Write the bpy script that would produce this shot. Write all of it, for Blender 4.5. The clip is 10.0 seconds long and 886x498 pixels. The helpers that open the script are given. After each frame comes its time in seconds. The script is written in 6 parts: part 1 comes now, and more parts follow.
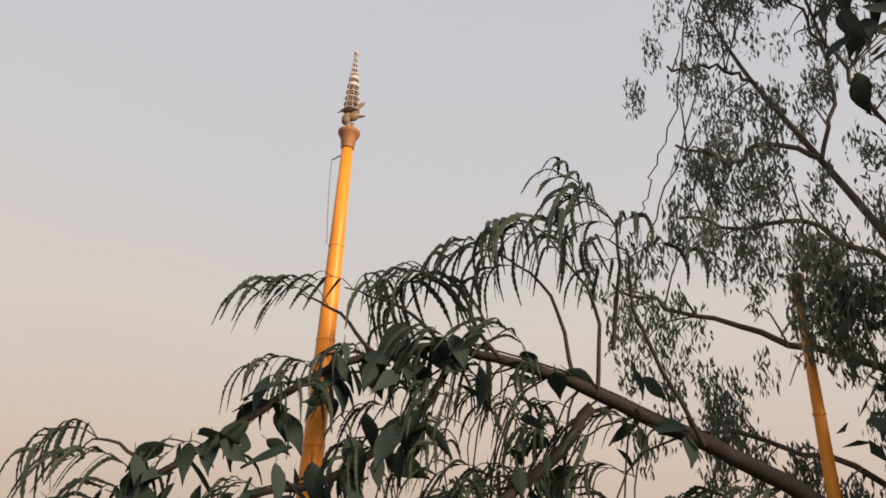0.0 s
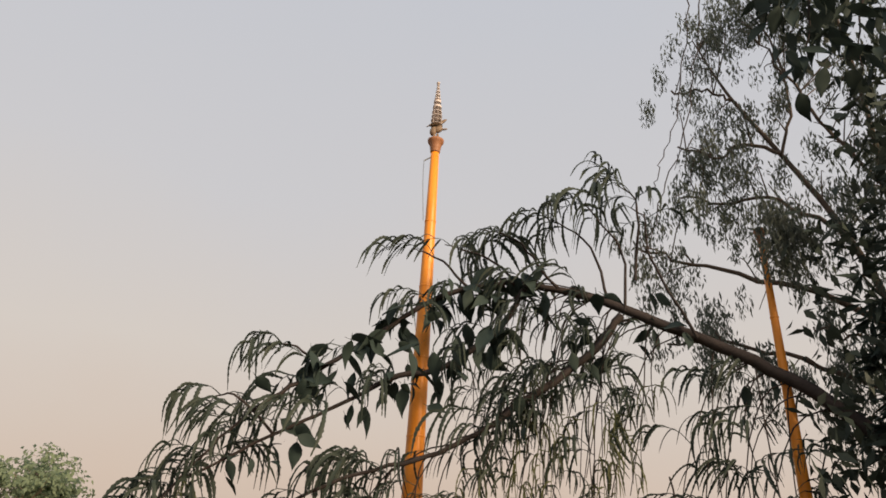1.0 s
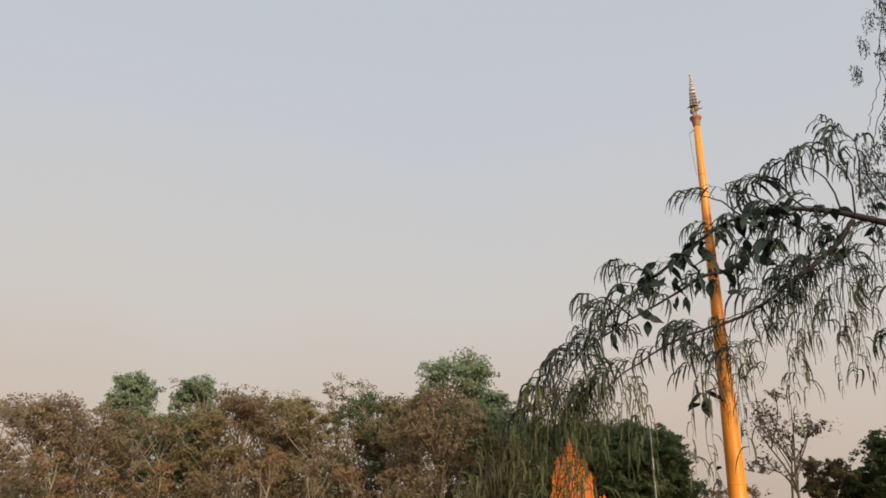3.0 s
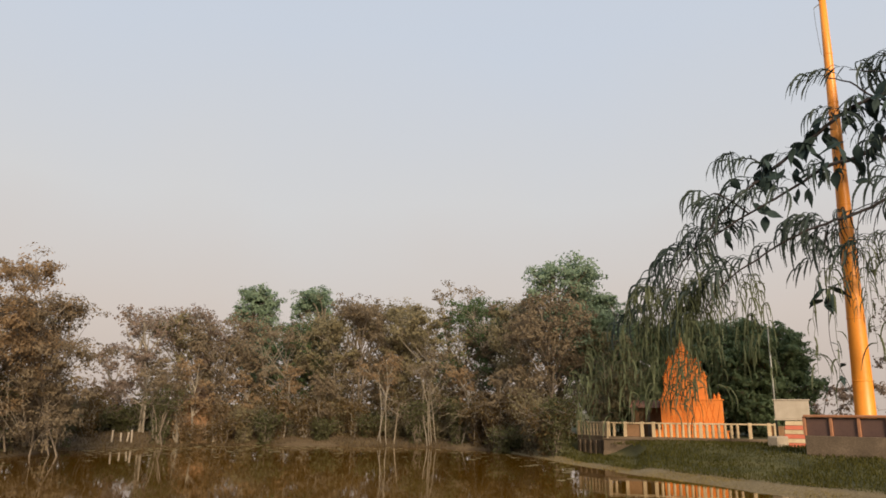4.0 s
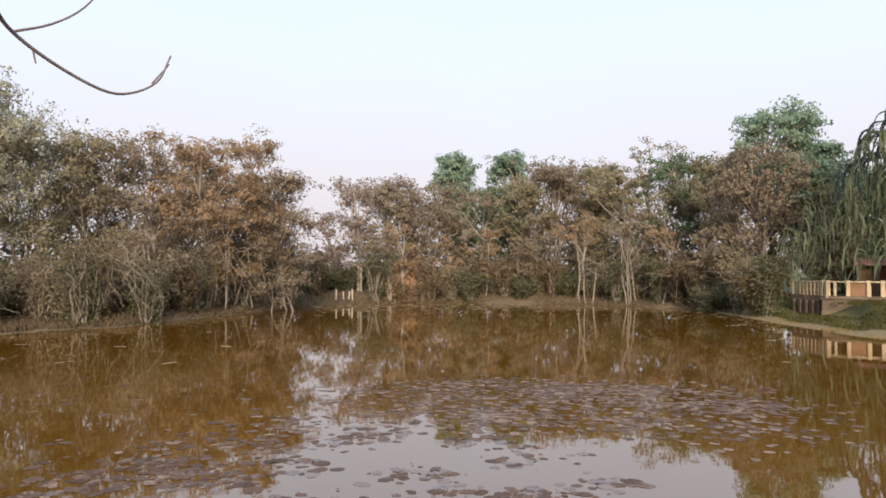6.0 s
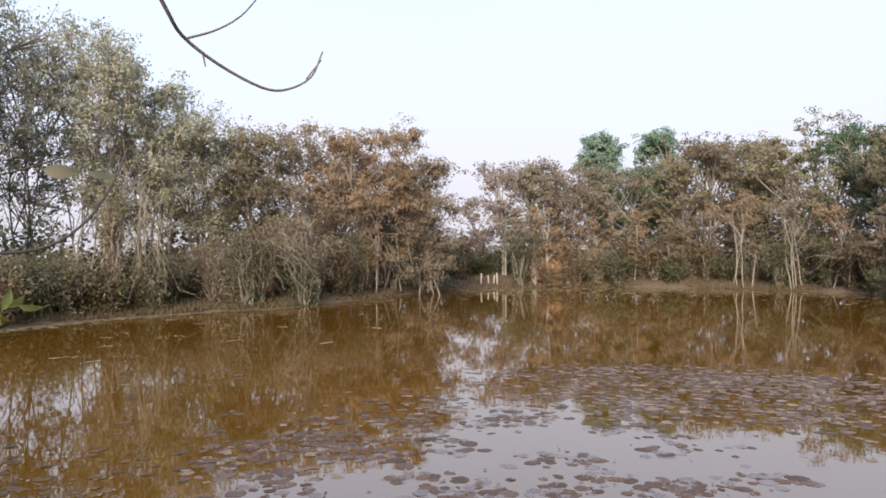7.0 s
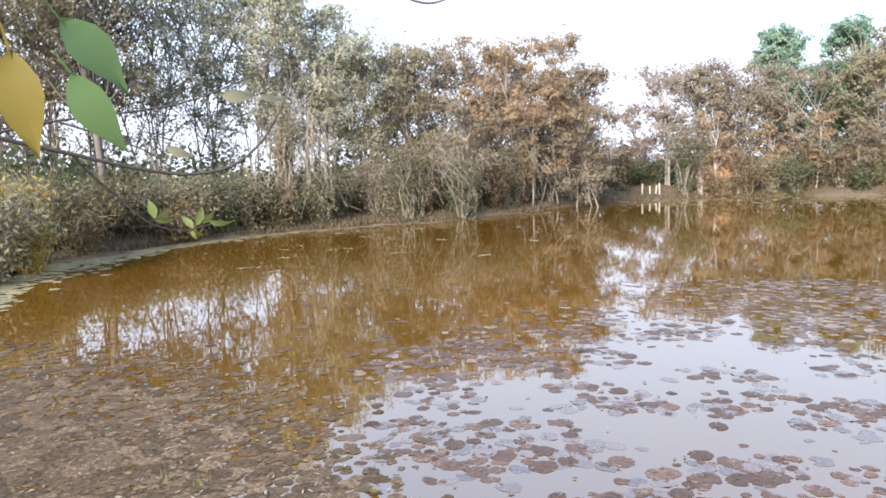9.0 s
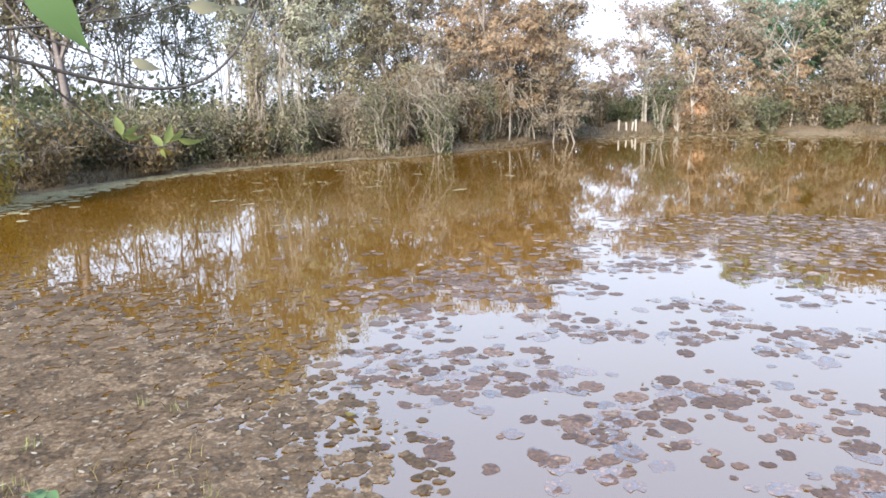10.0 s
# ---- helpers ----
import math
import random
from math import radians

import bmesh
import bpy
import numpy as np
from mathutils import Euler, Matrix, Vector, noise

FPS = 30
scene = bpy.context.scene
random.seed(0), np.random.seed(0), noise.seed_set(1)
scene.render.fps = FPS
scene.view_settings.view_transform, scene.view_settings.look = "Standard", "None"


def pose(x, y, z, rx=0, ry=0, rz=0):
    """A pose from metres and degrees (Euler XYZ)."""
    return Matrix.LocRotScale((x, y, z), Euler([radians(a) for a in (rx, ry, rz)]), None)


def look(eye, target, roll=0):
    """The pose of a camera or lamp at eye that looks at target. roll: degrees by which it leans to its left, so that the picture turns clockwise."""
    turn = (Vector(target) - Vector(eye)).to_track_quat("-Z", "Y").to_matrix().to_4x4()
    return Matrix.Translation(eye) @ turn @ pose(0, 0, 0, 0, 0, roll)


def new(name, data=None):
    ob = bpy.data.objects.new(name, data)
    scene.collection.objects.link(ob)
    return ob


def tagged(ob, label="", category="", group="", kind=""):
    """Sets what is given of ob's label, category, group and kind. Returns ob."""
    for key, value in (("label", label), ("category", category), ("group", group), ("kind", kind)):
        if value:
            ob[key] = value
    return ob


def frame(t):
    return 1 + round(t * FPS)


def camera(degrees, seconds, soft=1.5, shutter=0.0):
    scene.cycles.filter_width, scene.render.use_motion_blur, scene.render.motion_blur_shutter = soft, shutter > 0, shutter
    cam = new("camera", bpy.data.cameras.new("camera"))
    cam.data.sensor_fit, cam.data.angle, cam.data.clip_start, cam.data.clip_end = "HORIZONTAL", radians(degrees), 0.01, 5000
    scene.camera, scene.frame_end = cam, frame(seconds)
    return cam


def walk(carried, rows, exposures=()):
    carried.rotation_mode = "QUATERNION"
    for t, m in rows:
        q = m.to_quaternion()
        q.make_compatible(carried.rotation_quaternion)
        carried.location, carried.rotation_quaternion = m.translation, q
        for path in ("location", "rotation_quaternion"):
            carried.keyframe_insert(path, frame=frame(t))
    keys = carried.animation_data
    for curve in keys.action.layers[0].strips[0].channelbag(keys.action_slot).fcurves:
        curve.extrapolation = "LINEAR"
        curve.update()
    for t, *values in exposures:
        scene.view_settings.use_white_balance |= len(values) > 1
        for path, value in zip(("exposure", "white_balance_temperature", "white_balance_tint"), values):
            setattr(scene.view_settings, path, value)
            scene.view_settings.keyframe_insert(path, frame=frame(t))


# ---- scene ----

# Survey point: the spot by the near bank that all bearings are taken from, eye 2.2 m over the water.
EYE_Z = 2.2
cam = camera(64.0, 10.0, soft=1.7)
# seconds, x, y, z, bearing (clockwise from +y), tilt, roll
WAY = [
    (0.0, 21.22, 5.22, 12.81, 60.10, 23.24, 1.86),
    (0.5, 19.12, 3.78, 11.04, 58.92, 24.29, 2.34),
    (1.0, 15.18, 3.93, 7.79, 58.69, 25.81, 2.36),
    (1.5, 9.01, 2.27, 4.24, 56.08, 25.52, 1.73),
    (2.0, 2.29, -2.18, 1.89, 51.03, 22.90, 1.62),
    (2.5, 0.00, 0.00, 2.20, 49.29, 21.35, 0.40),
    (3.0, 0.00, 0.00, 2.20, 42.42, 20.57, 0.72),
    (3.2, 0.00, 0.00, 2.20, 39.75, 19.83, 0.72),
    (4.3, 0.00, 0.00, 2.20, 32.64, 10.40, 0.35),
    (4.5, 0.00, 0.00, 2.20, 31.97, 9.00, 0.25),
    (5.0, 0.00, 0.00, 2.20, 29.78, 4.99, 0.50),
    (5.5, 0.00, 0.00, 2.20, 24.37, 2.79, 0.40),
    (6.0, 0.00, 0.00, 2.20, 18.21, 1.81, 0.10),
    (6.2, 0.00, 0.00, 2.20, 15.45, 1.58, -0.05),
    (7.3, 0.00, 0.00, 2.20, 4.36, -0.10, -0.45),
    (7.5, 0.00, 0.00, 2.20, 3.17, -0.75, -0.60),
    (8.0, 0.00, 0.00, 2.20, -0.07, -2.14, -0.80),
    (8.5, 0.00, 0.00, 2.20, -3.92, -3.82, -1.55),
    (9.0, 0.00, 0.00, 2.20, -6.13, -6.29, -1.68),
    (9.5, 0.00, 0.00, 2.165, -5.43, -9.56, -1.30),
    (10.0, 0.00, 0.00, 2.14, -4.26, -11.46, -1.10),
]


def heading(x, y, z, bearing, tilt, roll):
    b, p = radians(bearing), radians(tilt)
    ahead = Vector((math.sin(b) * math.cos(p), math.cos(b) * math.cos(p), math.sin(p)))
    return look((x, y, z), Vector((x, y, z)) + 10 * ahead, roll)


walk(cam, [(t, heading(*p)) for t, *p in WAY],
     exposures=[(0, 0.57, 8850, 16), (1.5, 0.56, 8700, 15), (3, 0.52, 8150, 12), (4.5, 0.83, 7150, 11), (5.0, 1.06, 6800, 11), (5.5, 1.18, 6550, 12), (7.5, 1.49, 5750, 11), (9, 2.2, 5400, 7), (10, 2.38, 5300, 6)])

# ---- light ----
SUN_EL, SUN_BEARING = 22.0, 197.0
world = bpy.data.worlds.new("hazy_evening_sky")
scene.world = world
world.use_nodes = True
wn, wl = world.node_tree.nodes, world.node_tree.links
wn.clear()
w_out = wn.new("ShaderNodeOutputWorld")
w_bg = wn.new("ShaderNodeBackground")
w_sky = wn.new("ShaderNodeTexSky")
w_sky.sky_type = "NISHITA"
w_sky.sun_disc = False
w_sky.sun_elevation = radians(SUN_EL)
w_sky.sun_rotation = radians(SUN_BEARING)
w_sky.dust_density, w_sky.air_density = 6.0, 1.5
w_scale = wn.new("ShaderNodeVectorMath")
w_scale.operation = "SCALE"
w_scale.inputs["Scale"].default_value = 0.05
w_tc = wn.new("ShaderNodeTexCoord")
w_sep = wn.new("ShaderNodeSeparateXYZ")
w_ramp = wn.new("ShaderNodeValToRGB")
w_mix = wn.new("ShaderNodeMix")
w_mix.data_type = "RGBA"
w_mix.inputs["Factor"].default_value = 0.9
ramp = w_ramp.color_ramp
ramp.elements[0].position, ramp.elements[0].color = 0.0, (0.462, 0.42, 0.415, 1)
ramp.elements[1].position, ramp.elements[1].color = 1.0, (0.39, 0.52, 0.74, 1)
for at_, col in ((0.12, (0.512, 0.488, 0.507, 1)), (0.28, (0.515, 0.56, 0.64, 1)), (0.48, (0.465, 0.555, 0.71, 1))):
    e_ = ramp.elements.new(at_)
    e_.color = col
wl.new(w_tc.outputs["Generated"], w_sep.inputs[0])
# thin uneven haze: soft, wide drifts
w_haze = wn.new("ShaderNodeTexNoise")
w_haze.inputs["Scale"].default_value, w_haze.inputs["Detail"].default_value = 3.2, 5.0
w_drift = wn.new("ShaderNodeMath")
w_drift.operation = "MULTIPLY_ADD"
w_drift.inputs[1].default_value = 0.12
wl.new(w_tc.outputs["Generated"], w_haze.inputs["Vector"])
wl.new(w_haze.outputs["Fac"], w_drift.inputs[0])
w_low = wn.new("ShaderNodeMath")
w_low.operation = "SUBTRACT"
w_low.inputs[1].default_value = 0.06
wl.new(w_sep.outputs["Z"], w_low.inputs[0])
wl.new(w_low.outputs[0], w_drift.inputs[2])
wl.new(w_drift.outputs[0], w_ramp.inputs["Fac"])
wl.new(w_sky.outputs["Color"], w_scale.inputs[0])
wl.new(w_scale.outputs[0], w_mix.inputs["A"])
wl.new(w_ramp.outputs["Color"], w_mix.inputs["B"])
wl.new(w_mix.outputs["Result"], w_bg.inputs["Color"])
w_bg.inputs["Strength"].default_value = 0.8
wl.new(w_bg.outputs[0], w_out.inputs[0])

sun_data = bpy.data.lights.new("sun", "SUN")
sun_data.energy, sun_data.angle, sun_data.color = 3.3, radians(18), (1.0, 0.88, 0.74)
sun = new("sun", sun_data)
sb, se = radians(SUN_BEARING), radians(SUN_EL)
sun.matrix_world = look((math.sin(sb) * math.cos(se) * 50, math.cos(sb) * math.cos(se) * 50, math.sin(se) * 50), (0, 0, 0))

# ---- helpers of this place ----


def spot(bearing, el, d):
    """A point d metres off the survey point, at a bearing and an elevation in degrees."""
    b = radians(bearing)
    return np.array([d * math.sin(b), d * math.cos(b), EYE_Z + d * math.tan(radians(el))])


def link_mesh(name, me, material, parent=None, label="", kind=""):
    if material is not None and not me.materials:
        me.materials.append(material)
    ob = new(name, me)
    if parent is not None:
        ob.parent = parent
    return tagged(ob, label, kind=kind)


def poly_mesh(name, verts, faces, smooth=False):
    me = bpy.data.meshes.new(name)
    me.from_pydata([tuple(map(float, v)) for v in verts], [], [tuple(map(int, f)) for f in faces])
    if smooth:
        me.polygons.foreach_set("use_smooth", [True] * len(me.polygons))
    me.update()
    return me


def fast_mesh(name, verts, quads, smooth=False):
    """Mesh from an (n, 3) array of points and an (m, k) array of faces with k corners."""
    verts, quads = np.asarray(verts, np.float32), np.asarray(quads, np.int32)
    m, k = quads.shape
    me = bpy.data.meshes.new(name)
    me.vertices.add(len(verts))
    me.vertices.foreach_set("co", verts.ravel())
    me.loops.add(m * k)
    me.loops.foreach_set("vertex_index", quads.ravel())
    me.polygons.add(m)
    me.polygons.foreach_set("loop_start", np.arange(0, m * k, k, dtype=np.int32))
    me.polygons.foreach_set("loop_total", np.full(m, k, np.int32))
    if smooth:
        me.polygons.foreach_set("use_smooth", np.ones(m, bool))
    me.update(calc_edges=True)
    return me


def bm_mesh(name, bm, smooth=False):
    me = bpy.data.meshes.new(name)
    bm.to_mesh(me)
    bm.free()
    if smooth:
        me.polygons.foreach_set("use_smooth", [True] * len(me.polygons))
    return me


def part(name, bm, material, parent, label="", smooth=False):
    return link_mesh(name, bm_mesh(name, bm, smooth), material, parent, label)


def box(bm, cx, cy, cz, sx, sy, sz, bevel=0.0):
    made = bmesh.ops.create_cube(bm, size=1.0, matrix=Matrix.Translation((cx, cy, cz)) @ Matrix.Diagonal((sx, sy, sz, 1)))
    if bevel:
        edges = list({e for v in made["verts"] for e in v.link_edges})
        bmesh.ops.bevel(bm, geom=edges, offset=bevel, segments=1, affect="EDGES")
    return bm


def lathe(bm, profile, sides=20, at=(0, 0, 0)):
    """A turned form from (radius, height) pairs."""
    rings = []
    for r, z in profile:
        rings.append([bm.verts.new((at[0] + r * math.cos(2 * math.pi * k / sides), at[1] + r * math.sin(2 * math.pi * k / sides), at[2] + z)) for k in range(sides)])
    for a, b in zip(rings, rings[1:]):
        for k in range(sides):
            bm.faces.new((a[k], a[(k + 1) % sides], b[(k + 1) % sides], b[k]))
    bm.faces.new(rings[-1])
    bm.faces.new(rings[0][::-1])
    return bm


def smooth_path(points, n):
    """n points on a Catmull-Rom curve through the given ones."""
    p = np.asarray(points, float)
    p = np.vstack([2 * p[0] - p[1], p, 2 * p[-1] - p[-2]])
    out = []
    for s in np.linspace(0, len(p) - 3 - 1e-9, n):
        i = int(s)
        u = s - i
        a, b, c, d = p[i:i + 4]
        out.append(0.5 * (2 * b + (c - a) * u + (2 * a - 5 * b + 4 * c - d) * u * u + (3 * b - a - 3 * c + d) * u ** 3))
    return np.array(out)


def tubes(paths, sides=5):
    """Points and faces of tapered tubes: (path, radius at its start, radius at its end)."""
    verts, faces, base = [], [], 0
    ang = np.arange(sides) * 2 * math.pi / sides
    for path, r0, r1 in paths:
        path = np.asarray(path, float)
        n = len(path)
        tang = np.gradient(path, axis=0)
        tang /= np.linalg.norm(tang, axis=1)[:, None] + 1e-9
        ref = np.where(np.abs(tang[:, 2:3]) > 0.9, np.array([[1.0, 0, 0]]), np.array([[0, 0, 1.0]]))
        u = np.cross(tang, ref)
        u /= np.linalg.norm(u, axis=1)[:, None] + 1e-9
        v = np.cross(tang, u)
        r = (np.linspace(r0, r1, n))[:, None, None]
        ring = path[:, None, :] + r * (np.cos(ang)[None, :, None] * u[:, None, :] + np.sin(ang)[None, :, None] * v[:, None, :])
        verts.append(ring.reshape(-1, 3))
        i = np.arange(n - 1)[:, None] * sides
        k = np.arange(sides)[None, :]
        kn = (k + 1) % sides
        faces.append(np.stack([base + i + k, base + i + kn, base + i + sides + kn, base + i + sides + k], -1).reshape(-1, 4))
        base += n * sides
    return np.vstack(verts), np.vstack(faces)


def leaf_quads(centres, along, length, width, rng):
    """Folded diamond leaves: centre points, their long directions, sizes."""
    n = len(centres)
    along = along / (np.linalg.norm(along, axis=1)[:, None] + 1e-9)
    side = np.cross(along, rng.normal(size=(n, 3)))
    side /= np.linalg.norm(side, axis=1)[:, None] + 1e-9
    up = np.cross(along, side)
    length = (length * rng.uniform(0.7, 1.3, n))[:, None]
    width = (width * rng.uniform(0.7, 1.3, n))[:, None]
    v = np.stack([centres - along * length / 2, centres + side * width / 2 + up * width * 0.18 - along * length * 0.08,
                  centres + along * length / 2, centres - side * width / 2 + up * width * 0.18 - along * length * 0.08], 1)
    return v.reshape(-1, 3), np.arange(4 * n).reshape(n, 4)


def leaf_cards(centres, facing, length, width, rng):
    """Folded diamond leaves that mostly face a given way, as on the outside of a spray, and droop a little."""
    n = len(centres)
    nrm = facing + rng.normal(size=(n, 3)) * 0.55
    nrm /= np.linalg.norm(nrm, axis=1)[:, None] + 1e-9
    along = np.cross(nrm, rng.normal(size=(n, 3)) + [0, 0, 0.2])
    along /= np.linalg.norm(along, axis=1)[:, None] + 1e-9
    along = np.where(along[:, 2:3] > 0.3, -along, along)
    side = np.cross(nrm, along)
    ln = (length * rng.uniform(0.65, 1.35, n))[:, None]
    wd = (width * rng.uniform(0.7, 1.3, n))[:, None]
    v = np.stack([centres - along * ln / 2, centres + side * wd / 2 + nrm * wd * 0.15 - along * ln * 0.06,
                  centres + along * ln / 2, centres - side * wd / 2 + nrm * wd * 0.15 - along * ln * 0.06], 1)
    return v.reshape(-1, 3), np.arange(4 * n).reshape(n, 4)


# ---- materials ----
def material(name):
    m = bpy.data.materials.new(name)
    m.use_nodes = True
    nt = m.node_tree
    return m, nt.nodes, nt.links, nt.nodes["Principled BSDF"]


def ramp_node(nodes, stops):
    r = nodes.new("ShaderNodeValToRGB")
    els = r.color_ramp.elements
    els[0].position, els[0].color = stops[0][0], (*stops[0][1], 1)
    els[1].position, els[1].color = stops[-1][0], (*stops[-1][1], 1)
    for p, c in stops[1:-1]:
        e = els.new(p)
        e.color = (*c, 1)
    return r


def surface(name, stops, scale=3.0, rough=0.85, bump=0.3, fine=40.0, metal=0.0):
    """A surface whose colour wanders between the stops at two scales, with fine relief."""
    m, n, l, b = material(name)
    tc = n.new("ShaderNodeTexCoord")
    big, small = n.new("ShaderNodeTexNoise"), n.new("ShaderNodeTexNoise")
    big.inputs["Scale"].default_value, big.inputs["Detail"].default_value = scale, 6.0
    small.inputs["Scale"].default_value, small.inputs["Detail"].default_value = fine, 4.0
    add = n.new("ShaderNodeMix")
    add.inputs["Factor"].default_value = 0.4
    l.new(tc.outputs["Object"], big.inputs["Vector"])
    l.new(tc.outputs["Object"], small.inputs["Vector"])
    l.new(big.outputs["Fac"], add.inputs["A"])
    l.new(small.outputs["Fac"], add.inputs["B"])
    r = ramp_node(n, stops)
    l.new(add.outputs["Result"], r.inputs["Fac"])
    l.new(r.outputs["Color"], b.inputs["Base Color"])
    b.inputs["Roughness"].default_value, b.inputs["Metallic"].default_value = rough, metal
    bm_ = n.new("ShaderNodeBump")
    bm_.inputs["Strength"].default_value = bump
    bm_.inputs["Distance"].default_value = 0.02
    l.new(small.outputs["Fac"], bm_.inputs["Height"])
    l.new(bm_.outputs["Normal"], b.inputs["Normal"])
    return m


def foliage(name, stops, rough=0.6, through_light=0.56, island=True, even=0.62):
    """Leaves: each takes its own tone, and some light passes through; even draws the tones towards the middle one."""
    # close tones and strong translucency imitate the low contrast of haze
    mid = stops[len(stops) // 2][1] if len(stops) > 2 else None
    if mid:
        stops = [(at, tuple(m_ + (c_ - m_) * even for c_, m_ in zip(col, mid))) for at, col in stops]
    m, n, l, b = material(name)
    if island:
        g = n.new("ShaderNodeNewGeometry")
        src = g.outputs["Random Per Island"]
    else:
        g = n.new("ShaderNodeObjectInfo")
        src = g.outputs["Random"]
    tc = n.new("ShaderNodeTexCoord")
    big = n.new("ShaderNodeTexNoise")
    big.inputs["Scale"].default_value, big.inputs["Detail"].default_value = 0.45, 3.0
    l.new(tc.outputs["Object"], big.inputs["Vector"])
    mix = n.new("ShaderNodeMix")
    mix.inputs["Factor"].default_value = 0.66
    l.new(src, mix.inputs["A"])
    l.new(big.outputs["Fac"], mix.inputs["B"])
    r = ramp_node(n, stops)
    l.new(mix.outputs["Result"], r.inputs["Fac"])
    l.new(r.outputs["Color"], b.inputs["Base Color"])
    b.inputs["Roughness"].default_value = rough
    b.inputs["Specular IOR Level"].default_value = 0.2
    tr = n.new("ShaderNodeBsdfTranslucent")
    l.new(r.outputs["Color"], tr.inputs["Color"])
    ms = n.new("ShaderNodeMixShader")
    ms.inputs[0].default_value = through_light
    l.new(b.outputs[0], ms.inputs[1])
    l.new(tr.outputs[0], ms.inputs[2])
    l.new(ms.outputs[0], n["Material Output"].inputs[0])
    return m


M_BARK = surface("brown_bark", [(0.3, (0.11, 0.085, 0.06)), (0.7, (0.24, 0.19, 0.14))], 2.0, 0.9, 0.8, 30)
M_PALE_BARK = surface("pale_dry_bark", [(0.3, (0.16, 0.13, 0.095)), (0.7, (0.34, 0.29, 0.22))], 2.0, 0.9, 0.6, 30)
M_NEAR_TWIG = surface("dark_brown_twig", [(0.3, (0.03, 0.022, 0.015)), (0.7, (0.062, 0.047, 0.033))], 30, 0.85, 0.4, 200)
M_TWIG = surface("grey_dry_twig", [(0.3, (0.17, 0.135, 0.09)), (0.7, (0.30, 0.24, 0.17))], 2.0, 0.9, 0.4, 30)
# limb bark near black: shade on the great limb is put into the colour
M_DARK_BARK = surface("shade_dark_limb_bark", [(0.3, (0.016, 0.012, 0.013)), (0.7, (0.04, 0.03, 0.028))], 3.0, 0.85, 0.8, 18)
M_GUM_BARK = surface("gum_bark", [(0.3, (0.06, 0.046, 0.038)), (0.7, (0.15, 0.115, 0.095))], 1.5, 0.85, 0.5, 14)
# brown, olive, umber, grey and fresh green: haze lightening is put into these colours
L_BROWN = foliage("dry_brown_leaves", [(0.2, (0.225, 0.148, 0.08)), (0.5, (0.325, 0.22, 0.122)), (0.8, (0.43, 0.305, 0.18))])
L_OLIVE = foliage("dull_olive_leaves", [(0.2, (0.17, 0.143, 0.08)), (0.5, (0.268, 0.226, 0.128)), (0.8, (0.385, 0.325, 0.19))])
L_DARK = foliage("dark_green_leaves", [(0.15, (0.06, 0.10, 0.045)), (0.5, (0.105, 0.155, 0.07)), (0.85, (0.17, 0.22, 0.105))])
# colour raised to make up for the great tree's shadow on these crowns
L_DOME = foliage("lightened_green_leaves", [(0.15, (0.115, 0.165, 0.088)), (0.5, (0.18, 0.24, 0.125)), (0.85, (0.26, 0.32, 0.175))])
L_GREEN = foliage("haze_lightened_green_leaves", [(0.15, (0.17, 0.235, 0.155)), (0.5, (0.235, 0.31, 0.205)), (0.85, (0.31, 0.39, 0.265))])
L_UMBER = foliage("umber_dry_leaves", [(0.2, (0.168, 0.124, 0.077)), (0.5, (0.243, 0.186, 0.118)), (0.8, (0.33, 0.26, 0.17))])
L_RUST = foliage("dark_rusty_brush", [(0.2, (0.08, 0.053, 0.022)), (0.5, (0.16, 0.108, 0.047)), (0.8, (0.26, 0.18, 0.085))])
L_GREY = foliage("haze_lightened_grey_leaves", [(0.2, (0.235, 0.22, 0.14)), (0.5, (0.345, 0.325, 0.21)), (0.8, (0.46, 0.43, 0.30))])
L_PINK = foliage("pinkish_dry_leaves", [(0.15, (0.19, 0.135, 0.10)), (0.5, (0.28, 0.205, 0.155)), (0.85, (0.39, 0.30, 0.23))])
L_GUM = foliage("gum_leaves", [(0.15, (0.07, 0.095, 0.08)), (0.5, (0.115, 0.142, 0.122)), (0.85, (0.19, 0.21, 0.175))])
# frond tones kept near silhouette, with the tree's shade in the colour
L_FROND = foliage("shade_dark_frond_leaflets", [(0.15, (0.026, 0.042, 0.036)), (0.5, (0.044, 0.062, 0.052)), (0.85, (0.075, 0.092, 0.07))], 0.55, 0.3)
L_STRAND = foliage("olive_hanging_leaflets", [(0.15, (0.06, 0.072, 0.037)), (0.5, (0.095, 0.11, 0.057)), (0.85, (0.14, 0.155, 0.083))], 0.6, 0.3)
# broad leaves darkened in base colour to stand in for the limb's shade
L_BROAD = foliage("shade_dark_broad_leaves", [(0.15, (0.018, 0.034, 0.032)), (0.5, (0.03, 0.05, 0.046)), (0.85, (0.05, 0.072, 0.06))], 0.7, 0.12, island=False)
L_YELLOW = foliage("yellowing_leaf", [(0.15, (0.14, 0.10, 0.018)), (0.85, (0.21, 0.155, 0.03))], 0.5, 0.4, island=False)
L_MOSS = foliage("mossy_brush_leaves", [(0.2, (0.065, 0.07, 0.03)), (0.5, (0.12, 0.12, 0.055)), (0.8, (0.20, 0.185, 0.095))])
L_STRAW = foliage("straw_yellow_leaves", [(0.2, (0.24, 0.165, 0.035)), (0.5, (0.42, 0.30, 0.07)), (0.8, (0.55, 0.42, 0.13))])
L_SPRIG = foliage("young_yellow_green_leaf", [(0.15, (0.13, 0.145, 0.035)), (0.85, (0.22, 0.225, 0.07))], 0.5, 0.35, island=False)
